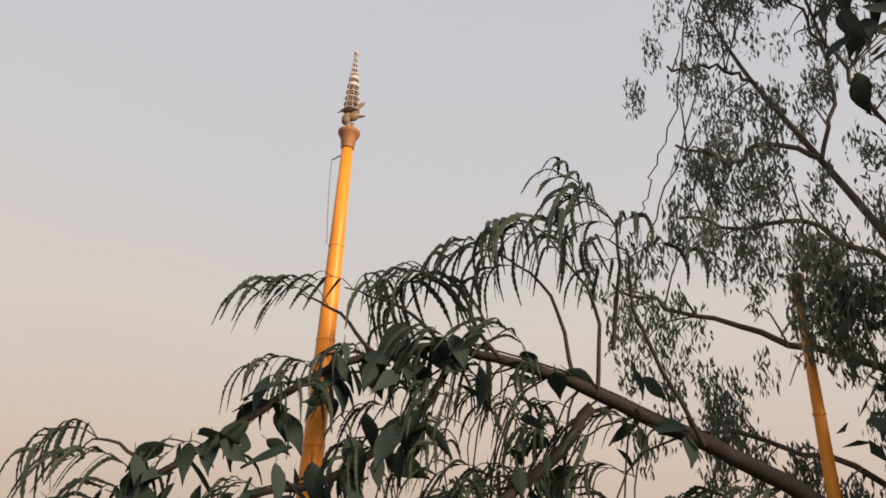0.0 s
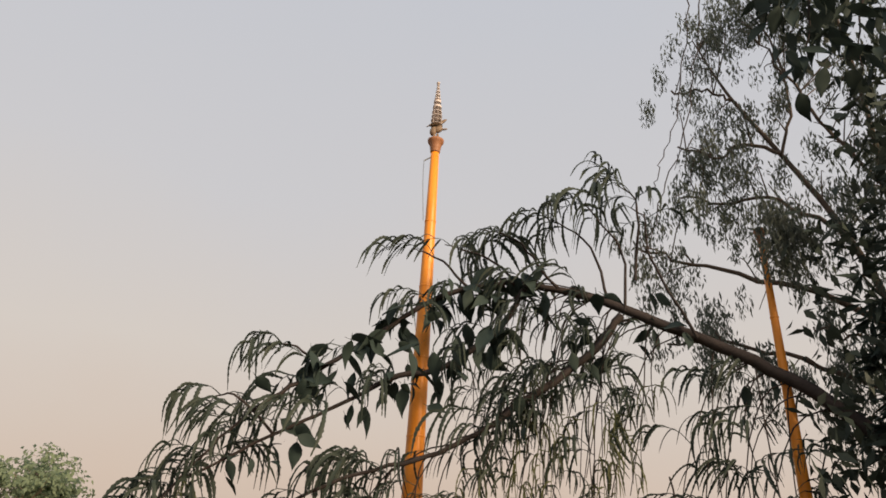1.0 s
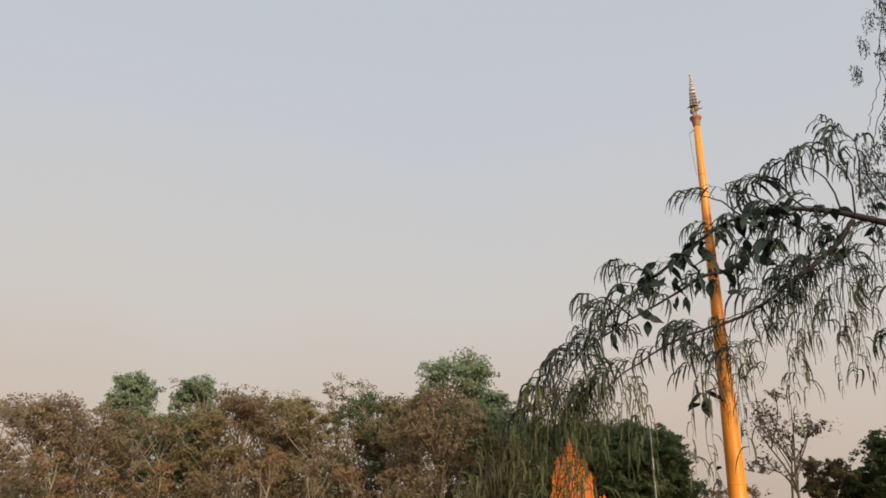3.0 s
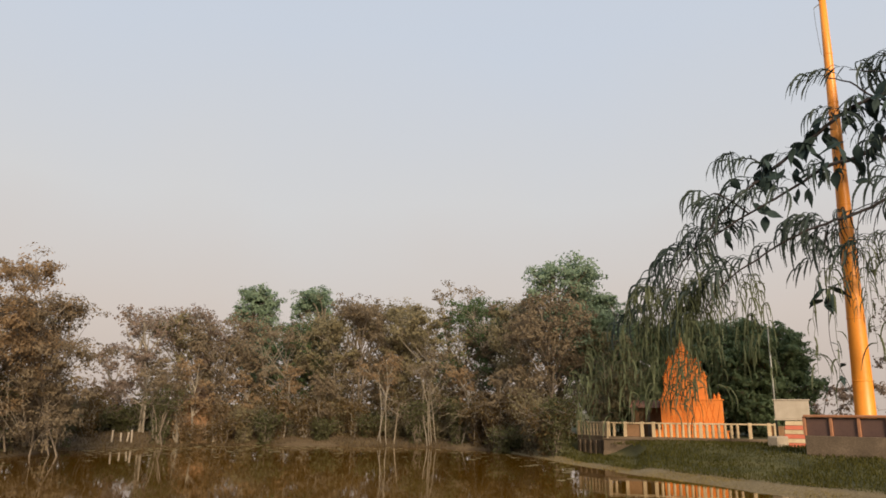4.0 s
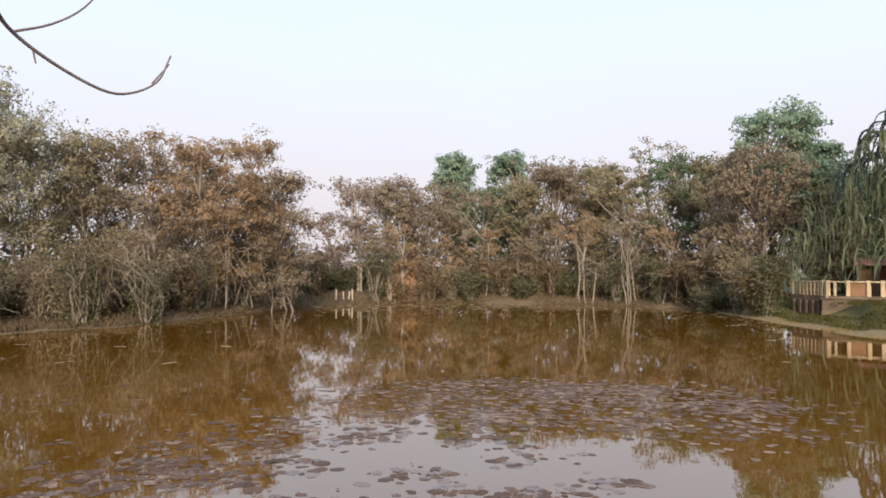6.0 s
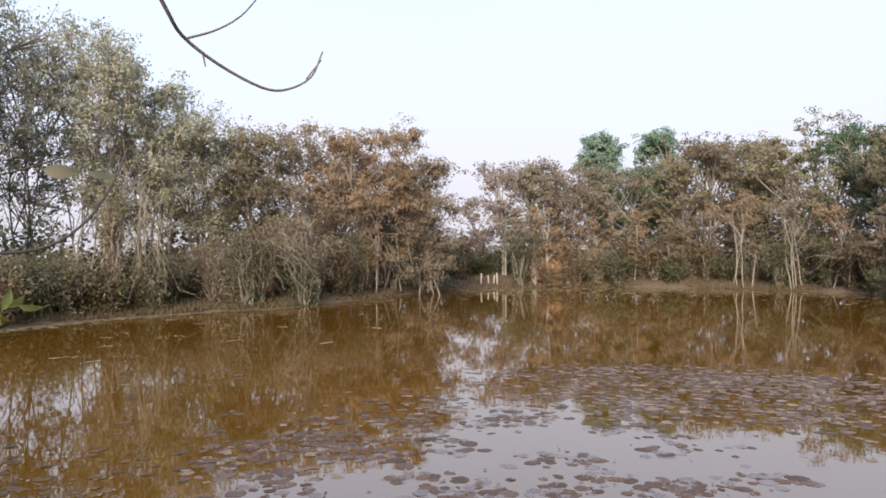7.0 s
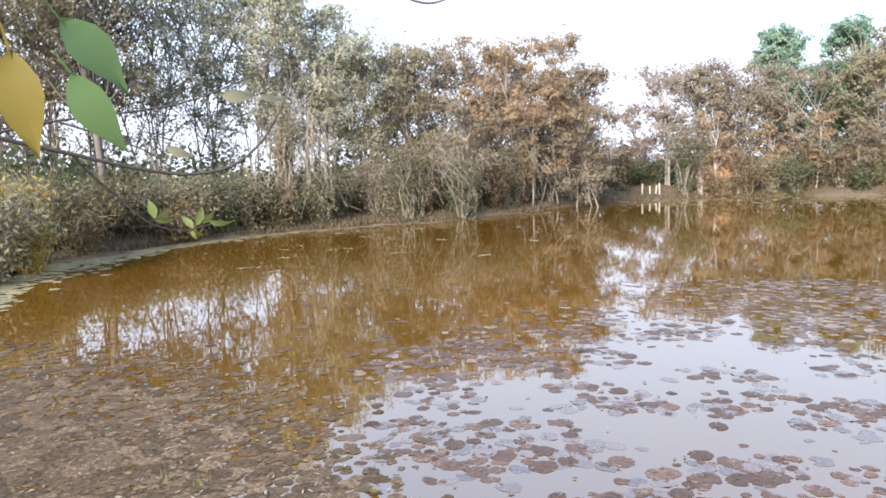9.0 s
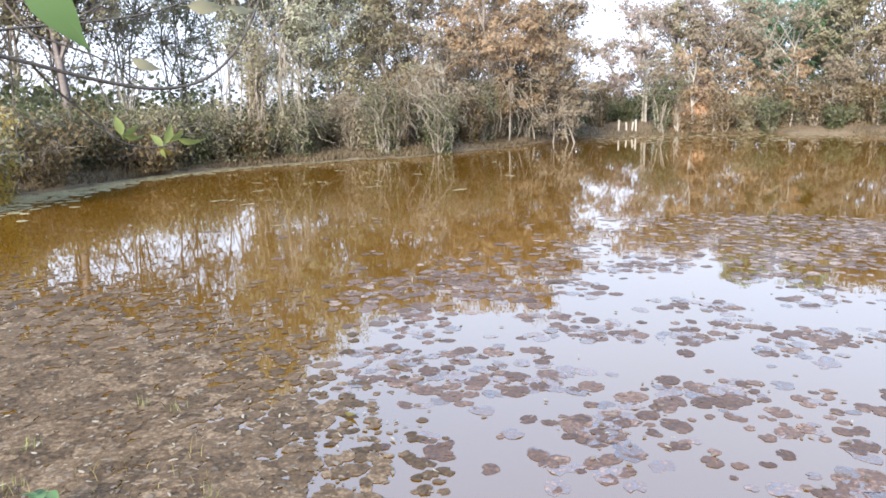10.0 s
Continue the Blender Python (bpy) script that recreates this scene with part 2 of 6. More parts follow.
L_BRIGHT = foliage("bright_green_leaf", [(0.15, (0.07, 0.105, 0.035)), (0.85, (0.105, 0.15, 0.052))], 0.45, 0.3, island=False)
M_GOLD = surface("orange_pole_paint", [(0.3, (0.76, 0.235, 0.02)), (0.7, (0.86, 0.31, 0.035))], 1.2, 0.45, 0.1, 9)
M_TERRA = surface("brown_capital_paint", [(0.3, (0.26, 0.10, 0.045)), (0.7, (0.38, 0.17, 0.085))], 4, 0.6, 0.3, 30)
M_STATUE = surface("brown_gilt_casting", [(0.3, (0.15, 0.10, 0.07)), (0.7, (0.27, 0.19, 0.13))], 5, 0.6, 0.3, 30)
M_PARASOL = surface("pale_grey_openwork", [(0.3, (0.44, 0.38, 0.36)), (0.7, (0.66, 0.59, 0.57))], 5, 0.6, 0.2, 30)
M_STUPA = surface("orange_stupa_render", [(0.3, (0.56, 0.135, 0.014)), (0.7, (0.74, 0.215, 0.03))], 1.5, 0.7, 0.4, 12)
M_CONCRETE = surface("weathered_concrete", [(0.25, (0.16, 0.12, 0.08)), (0.55, (0.33, 0.27, 0.2)), (0.8, (0.45, 0.38, 0.29))], 1.2, 0.9, 0.5, 20)
M_STAINED = surface("brown_stained_concrete", [(0.25, (0.06, 0.04, 0.024)), (0.55, (0.13, 0.09, 0.055)), (0.8, (0.22, 0.155, 0.10))], 1.2, 0.9, 0.5, 20)
M_CREAM = surface("cream_balusters", [(0.3, (0.36, 0.25, 0.135)), (0.7, (0.60, 0.46, 0.29))], 2, 0.75, 0.3, 30)
M_SIGN = surface("faded_pinkish_cream", [(0.3, (0.29, 0.235, 0.17)), (0.7, (0.42, 0.35, 0.27))], 3, 0.75, 0.2, 30)
M_DARKPANEL = surface("dark_red_panel", [(0.3, (0.07, 0.035, 0.028)), (0.7, (0.13, 0.07, 0.05))], 2, 0.7, 0.3, 20)
M_RED = surface("faded_red_paint", [(0.3, (0.42, 0.09, 0.05)), (0.7, (0.55, 0.15, 0.08))], 3, 0.6, 0.2, 30)
M_STEEL = surface("grey_mast_metal", [(0.3, (0.17, 0.17, 0.15)), (0.7, (0.28, 0.28, 0.25))], 4, 0.5, 0.1, 30, 0.5)
M_BRICK = surface("faded_orange_plaster", [(0.3, (0.15, 0.075, 0.033)), (0.7, (0.27, 0.145, 0.07))], 2, 0.85, 0.4, 16)
M_ROOF = surface("red_brown_roof", [(0.3, (0.18, 0.07, 0.04)), (0.7, (0.32, 0.14, 0.08))], 2, 0.85, 0.4, 16)
M_THATCH = surface("dark_brown_thatch", [(0.3, (0.045, 0.028, 0.02)), (0.7, (0.10, 0.066, 0.045))], 3, 0.95, 0.8, 26)
M_OLDBRICK = surface("dark_old_brick", [(0.3, (0.07, 0.034, 0.026)), (0.7, (0.14, 0.07, 0.05))], 2.5, 0.9, 0.6, 18)
M_WIRE = surface("dark_cord", [(0.3, (0.05, 0.045, 0.04)), (0.7, (0.1, 0.09, 0.08))], 5, 0.8, 0.1, 30)
M_GRASS = foliage("bank_grass", [(0.15, (0.032, 0.033, 0.006)), (0.5, (0.058, 0.055, 0.011)), (0.85, (0.1, 0.084, 0.024))], 0.9, 0.3)
M_DRYGRASS = foliage("dry_bank_grass", [(0.15, (0.10, 0.075, 0.025)), (0.5, (0.2, 0.15, 0.06)), (0.85, (0.33, 0.26, 0.12))], 0.8, 0.3)
M_TUFT = foliage("young_grass", [(0.15, (0.09, 0.10, 0.025)), (0.5, (0.17, 0.17, 0.05)), (0.85, (0.27, 0.24, 0.09))], 0.7, 0.3)
M_BROWNGRASS = foliage("brown_dead_grass", [(0.15, (0.06, 0.042, 0.022)), (0.5, (0.12, 0.085, 0.045)), (0.85, (0.2, 0.145, 0.08))], 0.8, 0.3)


def pad_material(name, island, tones, blotched=0.78, wet_most=0.3, wet_least=0.0, film_ior=1.5):
    """Old lily pads: blotched brown, paler and darker by leaf and in patches, with a film of water of given strength."""
    m, n, l, b = material(name)
    if island:
        src = n.new("ShaderNodeNewGeometry").outputs["Random Per Island"]
    else:
        src = n.new("ShaderNodeObjectInfo").outputs["Random"]
    geo = n.new("ShaderNodeNewGeometry")
    blot, fine = n.new("ShaderNodeTexNoise"), n.new("ShaderNodeTexNoise")
    blot.inputs["Scale"].default_value, blot.inputs["Detail"].default_value = 26.0, 7.0
    fine.inputs["Scale"].default_value, fine.inputs["Detail"].default_value = 60.0, 4.0
    l.new(geo.outputs["Position"], blot.inputs["Vector"])
    l.new(geo.outputs["Position"], fine.inputs["Vector"])
    m1, m2 = n.new("ShaderNodeMix"), n.new("ShaderNodeMix")
    m1.inputs["Factor"].default_value, m2.inputs["Factor"].default_value = blotched, 0.3
    l.new(src, m1.inputs["A"])
    l.new(blot.outputs["Fac"], m1.inputs["B"])
    l.new(m1.outputs["Result"], m2.inputs["A"])
    l.new(fine.outputs["Fac"], m2.inputs["B"])
    r = ramp_node(n, tones)
    l.new(m2.outputs["Result"], r.inputs["Fac"])
    l.new(r.outputs["Color"], b.inputs["Base Color"])
    b.inputs["Roughness"].default_value = 0.6
    b.inputs["Specular IOR Level"].default_value = 0.1
    # a film of water stands on much of each pad
    wet = ramp_node(n, [(0.36, (wet_most,) * 3), (0.56, (wet_least,) * 3)])
    l.new(blot.outputs["Fac"], wet.inputs["Fac"])
    l.new(wet.outputs["Color"], b.inputs["Coat Weight"])
    b.inputs["Coat Roughness"].default_value, b.inputs["Coat IOR"].default_value = 0.06, film_ior
    bump = n.new("ShaderNodeBump")
    bump.inputs["Strength"].default_value, bump.inputs["Distance"].default_value = 0.4, 0.01
    l.new(fine.outputs["Fac"], bump.inputs["Height"])
    l.new(bump.outputs["Normal"], b.inputs["Normal"])
    return m


PAD_TONES = [(0.33, (0.024, 0.014, 0.009)), (0.43, (0.068, 0.038, 0.024)), (0.55, (0.11, 0.064, 0.042)), (0.68, (0.23, 0.145, 0.10))]
RAFT_TONES = [(0.33, (0.027, 0.0155, 0.006)), (0.44, (0.062, 0.0365, 0.0165)), (0.56, (0.098, 0.059, 0.029)), (0.68, (0.2, 0.13, 0.071))]
M_PAD, M_PADS, M_RAFT = pad_material("lily_pad_brown", False, PAD_TONES), pad_material("lily_pads_brown", True, PAD_TONES), pad_material("raft_pads_olive", True, RAFT_TONES, 0.72, 0.1)
# paler copy of the pad tones for mats out on the brown water
MID_TONES = [(0.33, (0.045, 0.029, 0.018)), (0.44, (0.095, 0.059, 0.040)), (0.56, (0.15, 0.098, 0.068)), (0.68, (0.29, 0.205, 0.148))]
M_MIDPADS = pad_material("lily_pads_paler", True, MID_TONES, 0.6)
SCUM_TONES = [(0.28, (0.08, 0.06, 0.03)), (0.45, (0.18, 0.14, 0.07)), (0.58, (0.27, 0.215, 0.11)), (0.74, (0.40, 0.33, 0.185))]
M_SCUM = pad_material("shore_scum", True, SCUM_TONES)
M_DROWNED = pad_material("drowned_pads", True, PAD_TONES, 0.8, 1.0, 0.45, 1.95)
M_SCRAP = surface("pale_dry_scraps", [(0.3, (0.16, 0.115, 0.065)), (0.7, (0.33, 0.26, 0.17))], 9, 0.8, 0.2, 60)
M_LITTER = foliage("floating_dead_leaves", [(0.25, (0.06, 0.04, 0.024)), (0.5, (0.125, 0.088, 0.054)), (0.75, (0.26, 0.195, 0.125))], 0.7, 0.0)

# soil, sand and grass tones of the one ground sheet
M_GROUND, gn, gl, gb = material("bank_soil")
g_tc = gn.new("ShaderNodeTexCoord")
g_noise, g_fine = gn.new("ShaderNodeTexNoise"), gn.new("ShaderNodeTexNoise")
g_noise.inputs["Scale"].default_value, g_noise.inputs["Detail"].default_value = 0.7, 8
g_fine.inputs["Scale"].default_value, g_fine.inputs["Detail"].default_value = 12, 6
gl.new(g_tc.outputs["Object"], g_noise.inputs["Vector"])
gl.new(g_tc.outputs["Object"], g_fine.inputs["Vector"])
g_soil = ramp_node(gn, [(0.3, (0.05, 0.031, 0.015)), (0.5, (0.1, 0.063, 0.032)), (0.72, (0.16, 0.108, 0.058))])
g_sand = ramp_node(gn, [(0.3, (0.09, 0.062, 0.026)), (0.5, (0.16, 0.113, 0.05)), (0.7, (0.235, 0.175, 0.085))])
g_green = ramp_node(gn, [(0.3, (0.035, 0.036, 0.007)), (0.5, (0.068, 0.063, 0.013)), (0.7, (0.12, 0.097, 0.028))])
gl.new(g_noise.outputs["Fac"], g_soil.inputs["Fac"])
gl.new(g_fine.outputs["Fac"], g_sand.inputs["Fac"])
gl.new(g_noise.outputs["Fac"], g_green.inputs["Fac"])
g_attr = gn.new("ShaderNodeAttribute")
g_attr.attribute_name = "cover"
g_sp = gn.new("ShaderNodeSeparateColor")
gl.new(g_attr.outputs["Color"], g_sp.inputs[0])
g_m1, g_m2 = gn.new("ShaderNodeMix"), gn.new("ShaderNodeMix")
g_m1.data_type = g_m2.data_type = "RGBA"
gl.new(g_sp.outputs["Red"], g_m1.inputs["Factor"])
gl.new(g_soil.outputs["Color"], g_m1.inputs["A"])
gl.new(g_sand.outputs["Color"], g_m1.inputs["B"])
gl.new(g_sp.outputs["Green"], g_m2.inputs["Factor"])
gl.new(g_m1.outputs["Result"], g_m2.inputs["A"])
gl.new(g_green.outputs["Color"], g_m2.inputs["B"])
gl.new(g_m2.outputs["Result"], gb.inputs["Base Color"])
gb.inputs["Roughness"].default_value = 0.95
g_bump = gn.new("ShaderNodeBump")
g_bump.inputs["Strength"].default_value, g_bump.inputs["Distance"].default_value = 0.6, 0.06
gl.new(g_fine.outputs["Fac"], g_bump.inputs["Height"])
gl.new(g_bump.outputs["Normal"], gb.inputs["Normal"])

# murky brown pond water with very fine ripples
M_WATER, an, al, ab = material("murky_pond_water")
a_tc = an.new("ShaderNodeTexCoord")
a_n1, a_n2 = an.new("ShaderNodeTexNoise"), an.new("ShaderNodeTexNoise")
a_n1.inputs["Scale"].default_value, a_n1.inputs["Detail"].default_value = 2.6, 3
a_n2.inputs["Scale"].default_value, a_n2.inputs["Detail"].default_value = 0.12, 4
al.new(a_tc.outputs["Object"], a_n1.inputs["Vector"])
al.new(a_tc.outputs["Object"], a_n2.inputs["Vector"])
a_col = ramp_node(an, [(0.3, (0.087, 0.038, 0.002)), (0.7, (0.115, 0.051, 0.004))])
al.new(a_n2.outputs["Fac"], a_col.inputs["Fac"])
al.new(a_col.outputs["Color"], ab.inputs["Base Color"])
ab.inputs["Roughness"].default_value, ab.inputs["IOR"].default_value = 0.02, 2.05
a_bump = an.new("ShaderNodeBump")
a_bump.inputs["Strength"].default_value, a_bump.inputs["Distance"].default_value = 0.05, 0.02
al.new(a_n1.outputs["Fac"], a_bump.inputs["Height"])
al.new(a_bump.outputs["Normal"], ab.inputs["Normal"])

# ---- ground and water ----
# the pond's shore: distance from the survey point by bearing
SHORE_B = [-180, -120, -80, -60, -48, -40, -36, -32, -25, -19, -12, -6, -2, 2, 5, 8, 11, 18, 26, 34, 38, 41, 44, 48, 52, 58, 64, 75, 90, 110, 140, 180]
SHORE_D = [0.4, 0.4, 1.2, 4.0, 9.0, 17.0, 21.5, 23.0, 26.2, 28.0, 29.8, 31.0, 34.0, 37.5, 43.0, 46.5, 48.0, 50.0, 49.0, 46.5, 44.0, 38.0, 32.5, 28.5, 26.0, 23.0, 21.2, 19.0, 16.5, 11.0, 3.0, 0.4]


def shore(bearing):
    return np.interp((np.asarray(bearing) + 180) % 360 - 180, SHORE_B, SHORE_D)


def rise(bearing, off):
    """Height of the bank, off metres outside the water's edge."""
    off = np.asarray(off, float)
    bearing = (np.asarray(bearing) + 180) % 360 - 180
    right = np.interp(bearing, [36, 44, 80, 120], [0, 1, 1, 0.3])
    flat = 0.75 * (1 - np.exp(-np.maximum(off, 0) / 2.6))
    grassy = 0.10 * np.clip(off / 2.0, 0, 1) + 0.80 * np.clip((off - 2.6) / 7.5, 0, 1) ** 1.1
    # cut-away in front of the terrace corner
    grassy = grassy * np.where(off < 8.4, np.interp(bearing, [43.4, 44.4, 48.6, 49.6], [1, 0.2, 0.2, 1]), 1)
    z = flat * (1 - right) + grassy * right
    return np.where(off < 0, -0.35 * np.clip(-off / 1.5, 0, 1), z)


def ground_z(x, y):
    b = math.degrees(math.atan2(x, y))
    return float(rise(b, math.hypot(x, y) - float(shore(b))))


bear = np.arange(0, 360, 0.75)
inside = [0.0, 0.45, 0.7, 0.85]
offs = [-1.5, -0.8, -0.3, 0.0, 0.25, 0.5, 0.8, 1.2, 1.7, 2.3, 3.2, 4.5, 6, 8, 10.5, 14, 20, 30, 50, 90, 180, 400, 900, 2000, 4000]
gv, gcover = [], []
for b in bear:
    sh = float(shore(b))
    wob = noise.noise(Vector((math.sin(radians(b)) * 9, math.cos(radians(b)) * 9, 0))) * min(0.8, sh * 0.03) + noise.noise(Vector((math.sin(radians(b)) * 46, math.cos(radians(b)) * 46, 5))) * min(0.35, sh * 0.012)
    bb = (b + 180) % 360 - 180
    for k, f in enumerate(inside):
        r = f * max(sh - 1.6, 0.02)
        gv.append((r * math.sin(radians(b)), r * math.cos(radians(b)), -0.35))
        gcover.append((0, 0, 0, 1))
    for o in offs:
        r = max(sh + o + wob, 0.05 + 0.01 * offs.index(o))
        z = float(rise(b, o))
        z += 0.10 * noise.noise(Vector((r * math.sin(radians(b)) * 0.5, r * math.cos(radians(b)) * 0.5, 3))) * min(1, max(o, 0) / 2)
        gv.append((r * math.sin(radians(b)), r * math.cos(radians(b)), z))
        sandy = min(1.0, 1.6 * max(0.0, 1 - abs(o - 1.0) / 2.4)) if 38 < bb < 80 else 0.35 * max(0.0, 1 - abs(o - 0.6) / 0.9)
        green = float(np.interp(bb, [38, 42, 100, 130], [0, 1, 1, 0.4])) * min(1, max(0, (o - 2.2) / 1.2))
        green = max(green, 0.5 * min(1, max(0, (o - 25) / 30)))
        gcover.append((sandy, green, 0, 1))
rows_ = len(inside) + len(offs)
nb = len(bear)
gf = []
for i in range(nb):
    for j in range(rows_ - 1):
        a, b2 = i * rows_ + j, ((i + 1) % nb) * rows_ + j
        gf.append((a, a + 1, b2 + 1, b2))
gme = fast_mesh("ground", np.array(gv), np.array(gf)[:, ::-1], True)
layer = gme.color_attributes.new("cover", "FLOAT_COLOR", "POINT")
layer.data.foreach_set("color", np.array(gcover, np.float32).ravel())
ground = tagged(link_mesh("ground", gme, M_GROUND), "brown soil banks with sandy margin and rough grass", "ground", kind="structure")

wv = []
wb = np.arange(0, 360, 3.0)
for b in wb:
    for f in (0.001, 0.3, 0.6, 0.85, 1.0):
        r = f * (float(shore(b)) + 0.9)
        wv.append((r * math.sin(radians(b)), r * math.cos(radians(b)), 0.0))
wf = []
for i in range(len(wb)):
    for j in range(4):
        a, b2 = i * 5 + j, ((i + 1) % len(wb)) * 5 + j
        wf.append((b2, b2 + 1, a + 1, a))
water = tagged(link_mesh("water", fast_mesh("water", np.array(wv), np.array(wf), True), M_WATER),
               "still murky brown pond water reflecting sky and trees", "water", kind="structure")


# ---- trees ----
def tree(name, bearing, d, top_el, width, leaves, bark, label, category="tree", seed=0, low=0.3, lobes=9, tips=16, per=22,
         leaf=0.24, aspect=0.5, stems=1, sigma=0.34, fill=0.5, slim=1.0, group=""):
    """A tree d metres off on a bearing, whose top shows at top_el degrees; width of its crown in metres; low: where the crown begins;
    fill: share of leaf sprays spread through the crown rather than bunched."""
    rng = np.random.default_rng(seed + 100)
    base = spot(bearing, 0, d)
    z0 = ground_z(base[0], base[1]) - 0.05
    height = EYE_Z + d * math.tan(radians(top_el)) - z0
    root = new(name)
    root.location = (base[0], base[1], z0)
    tagged(root, label, category, group)
    wood, ends = [], []
    stems_at = []
    for s in range(stems):
        lean = rng.normal(size=2) * (0.06 * height if stems == 1 else 0.2 * width)
        top = np.array([lean[0], lean[1], height * rng.uniform(0.78, 0.9)])
        start = np.r_[rng.normal(size=2) * (0.02 if stems == 1 else 0.4), -0.1]
        mid = np.array([lean[0] * 0.35, lean[1] * 0.35, height * 0.4]) + np.r_[start[:2] * 0.6 + rng.normal(size=2) * 0.025 * height, 0]
        path = smooth_path([start, mid, top], 9)
        path[1:, :2] += np.cumsum(rng.normal(size=(8, 2)), 0) * 0.008 * height
        r = height * (0.014 if stems == 1 else 0.0085) * slim
        wood.append((path, r * 1.25, r * 0.3))
        stems_at.append(path)

    def reach(f):
        return width / 2 * (0.42 + 0.58 * math.sin(math.pi * (0.12 + 0.74 * f)))

    for k in range(lobes):
        f = rng.uniform(0, 1) ** 0.8 if k else 1.0
        a = rng.uniform(0, 2 * math.pi)
        rad = reach(f) * math.sqrt(rng.uniform(0.08, 1)) * (0.35 if k == 0 else 1)
        rl = min(height * rng.uniform(0.06, 0.125), width * 0.25)
        stem = stems_at[rng.integers(stems)]
        z = height * (low + (0.95 - low) * f)
        centre = np.array([rad * math.cos(a), rad * math.sin(a), min(z, height - rl * 0.8)])
        off = stem[int(np.clip(8 * centre[2] / (height * 0.85) * 0.72, 0, 8))]
        c_mid = (off + centre) / 2 + np.array([0, 0, height * 0.03]) + rng.normal(size=3) * 0.02 * height
        limb = smooth_path([off, c_mid, centre], 6)
        wood.append((limb, height * 0.0055 * slim, height * 0.0022))
        dirs = rng.normal(size=(tips, 3))
        dirs /= np.linalg.norm(dirs, axis=1)[:, None]
        pts = centre + dirs * np.array([1.1, 1.1, 0.9]) * rl * rng.uniform(0.3, 1.15, (tips, 1))
        for p in pts:
            wood.append((np.array([limb[-2], (limb[-1] + p) / 2 + rng.normal(size=3) * 0.1, p]), height * 0.0019, height * 0.0007))
        ends.append(np.c_[pts, rl * sigma * rng.uniform(0.7, 1.35, tips), np.tile(centre, (tips, 1))])
    n_fill = int(lobes * tips * fill)
    for k in range(n_fill):
        f = rng.uniform(0, 1)
        a = rng.uniform(0, 2 * math.pi)
        rad = reach(f) * math.sqrt(rng.uniform(0, 1)) * rng.uniform(0.7, 0.98)
        p = np.array([rad * math.cos(a), rad * math.sin(a), height * (low * 0.7 + (0.93 - low * 0.7) * f)])
        if noise.noise(Vector(p * (5.5 / height) + root.location * 0.37)) < 0.04:
            continue
        stem = stems_at[rng.integers(stems)]
        off = stem[int(np.clip(8 * p[2] / (height * 0.85) * 0.7, 0, 8))]
        if k % 3 == 0:
            wood.append((smooth_path([off, (off + p) / 2 + [0, 0, 0.25] + rng.normal(size=3) * 0.12, p], 5), height * 0.002, height * 0.0007))
        ends.append(np.array([[*p, height * 0.04 * rng.uniform(0.7, 1.3), 0.0, 0.0, p[2] - 0.2 * height]]))
    ends = np.vstack(ends)
    n = len(ends) * per
    way = rng.normal(size=(n, 3))
    way /= np.linalg.norm(way, axis=1)[:, None] + 1e-9
    size_ = np.repeat(ends[:, 3], per)[:, None]
    spread = way * rng.uniform(0.15, 1, (n, 1)) ** 0.5 * size_ * np.array([1.25, 1.25, 0.75])
    c = np.repeat(ends[:, :3], per, 0) + spread
    outward = c - np.repeat(ends[:, 4:], per, 0)
    outward /= np.linalg.norm(outward, axis=1)[:, None] + 1e-9
    facing = outward * 0.9 + way * 0.5 + [0, 0, 0.35]
    thick = height * 0.0021
    v, f = tubes([w for w in wood if w[1] > thick], 5)
    v2, f2 = tubes([w for w in wood if w[1] <= thick], 3)
    v, f = np.vstack([v, v2]), np.vstack([f, f2 + len(v)])
    link_mesh("trunk", fast_mesh("trunk", v, f, True), bark, root)
    v, f = leaf_cards(c, facing, leaf, leaf * aspect, rng)
    link_mesh("crown", fast_mesh("crown", v, f), leaves, root)
    return root


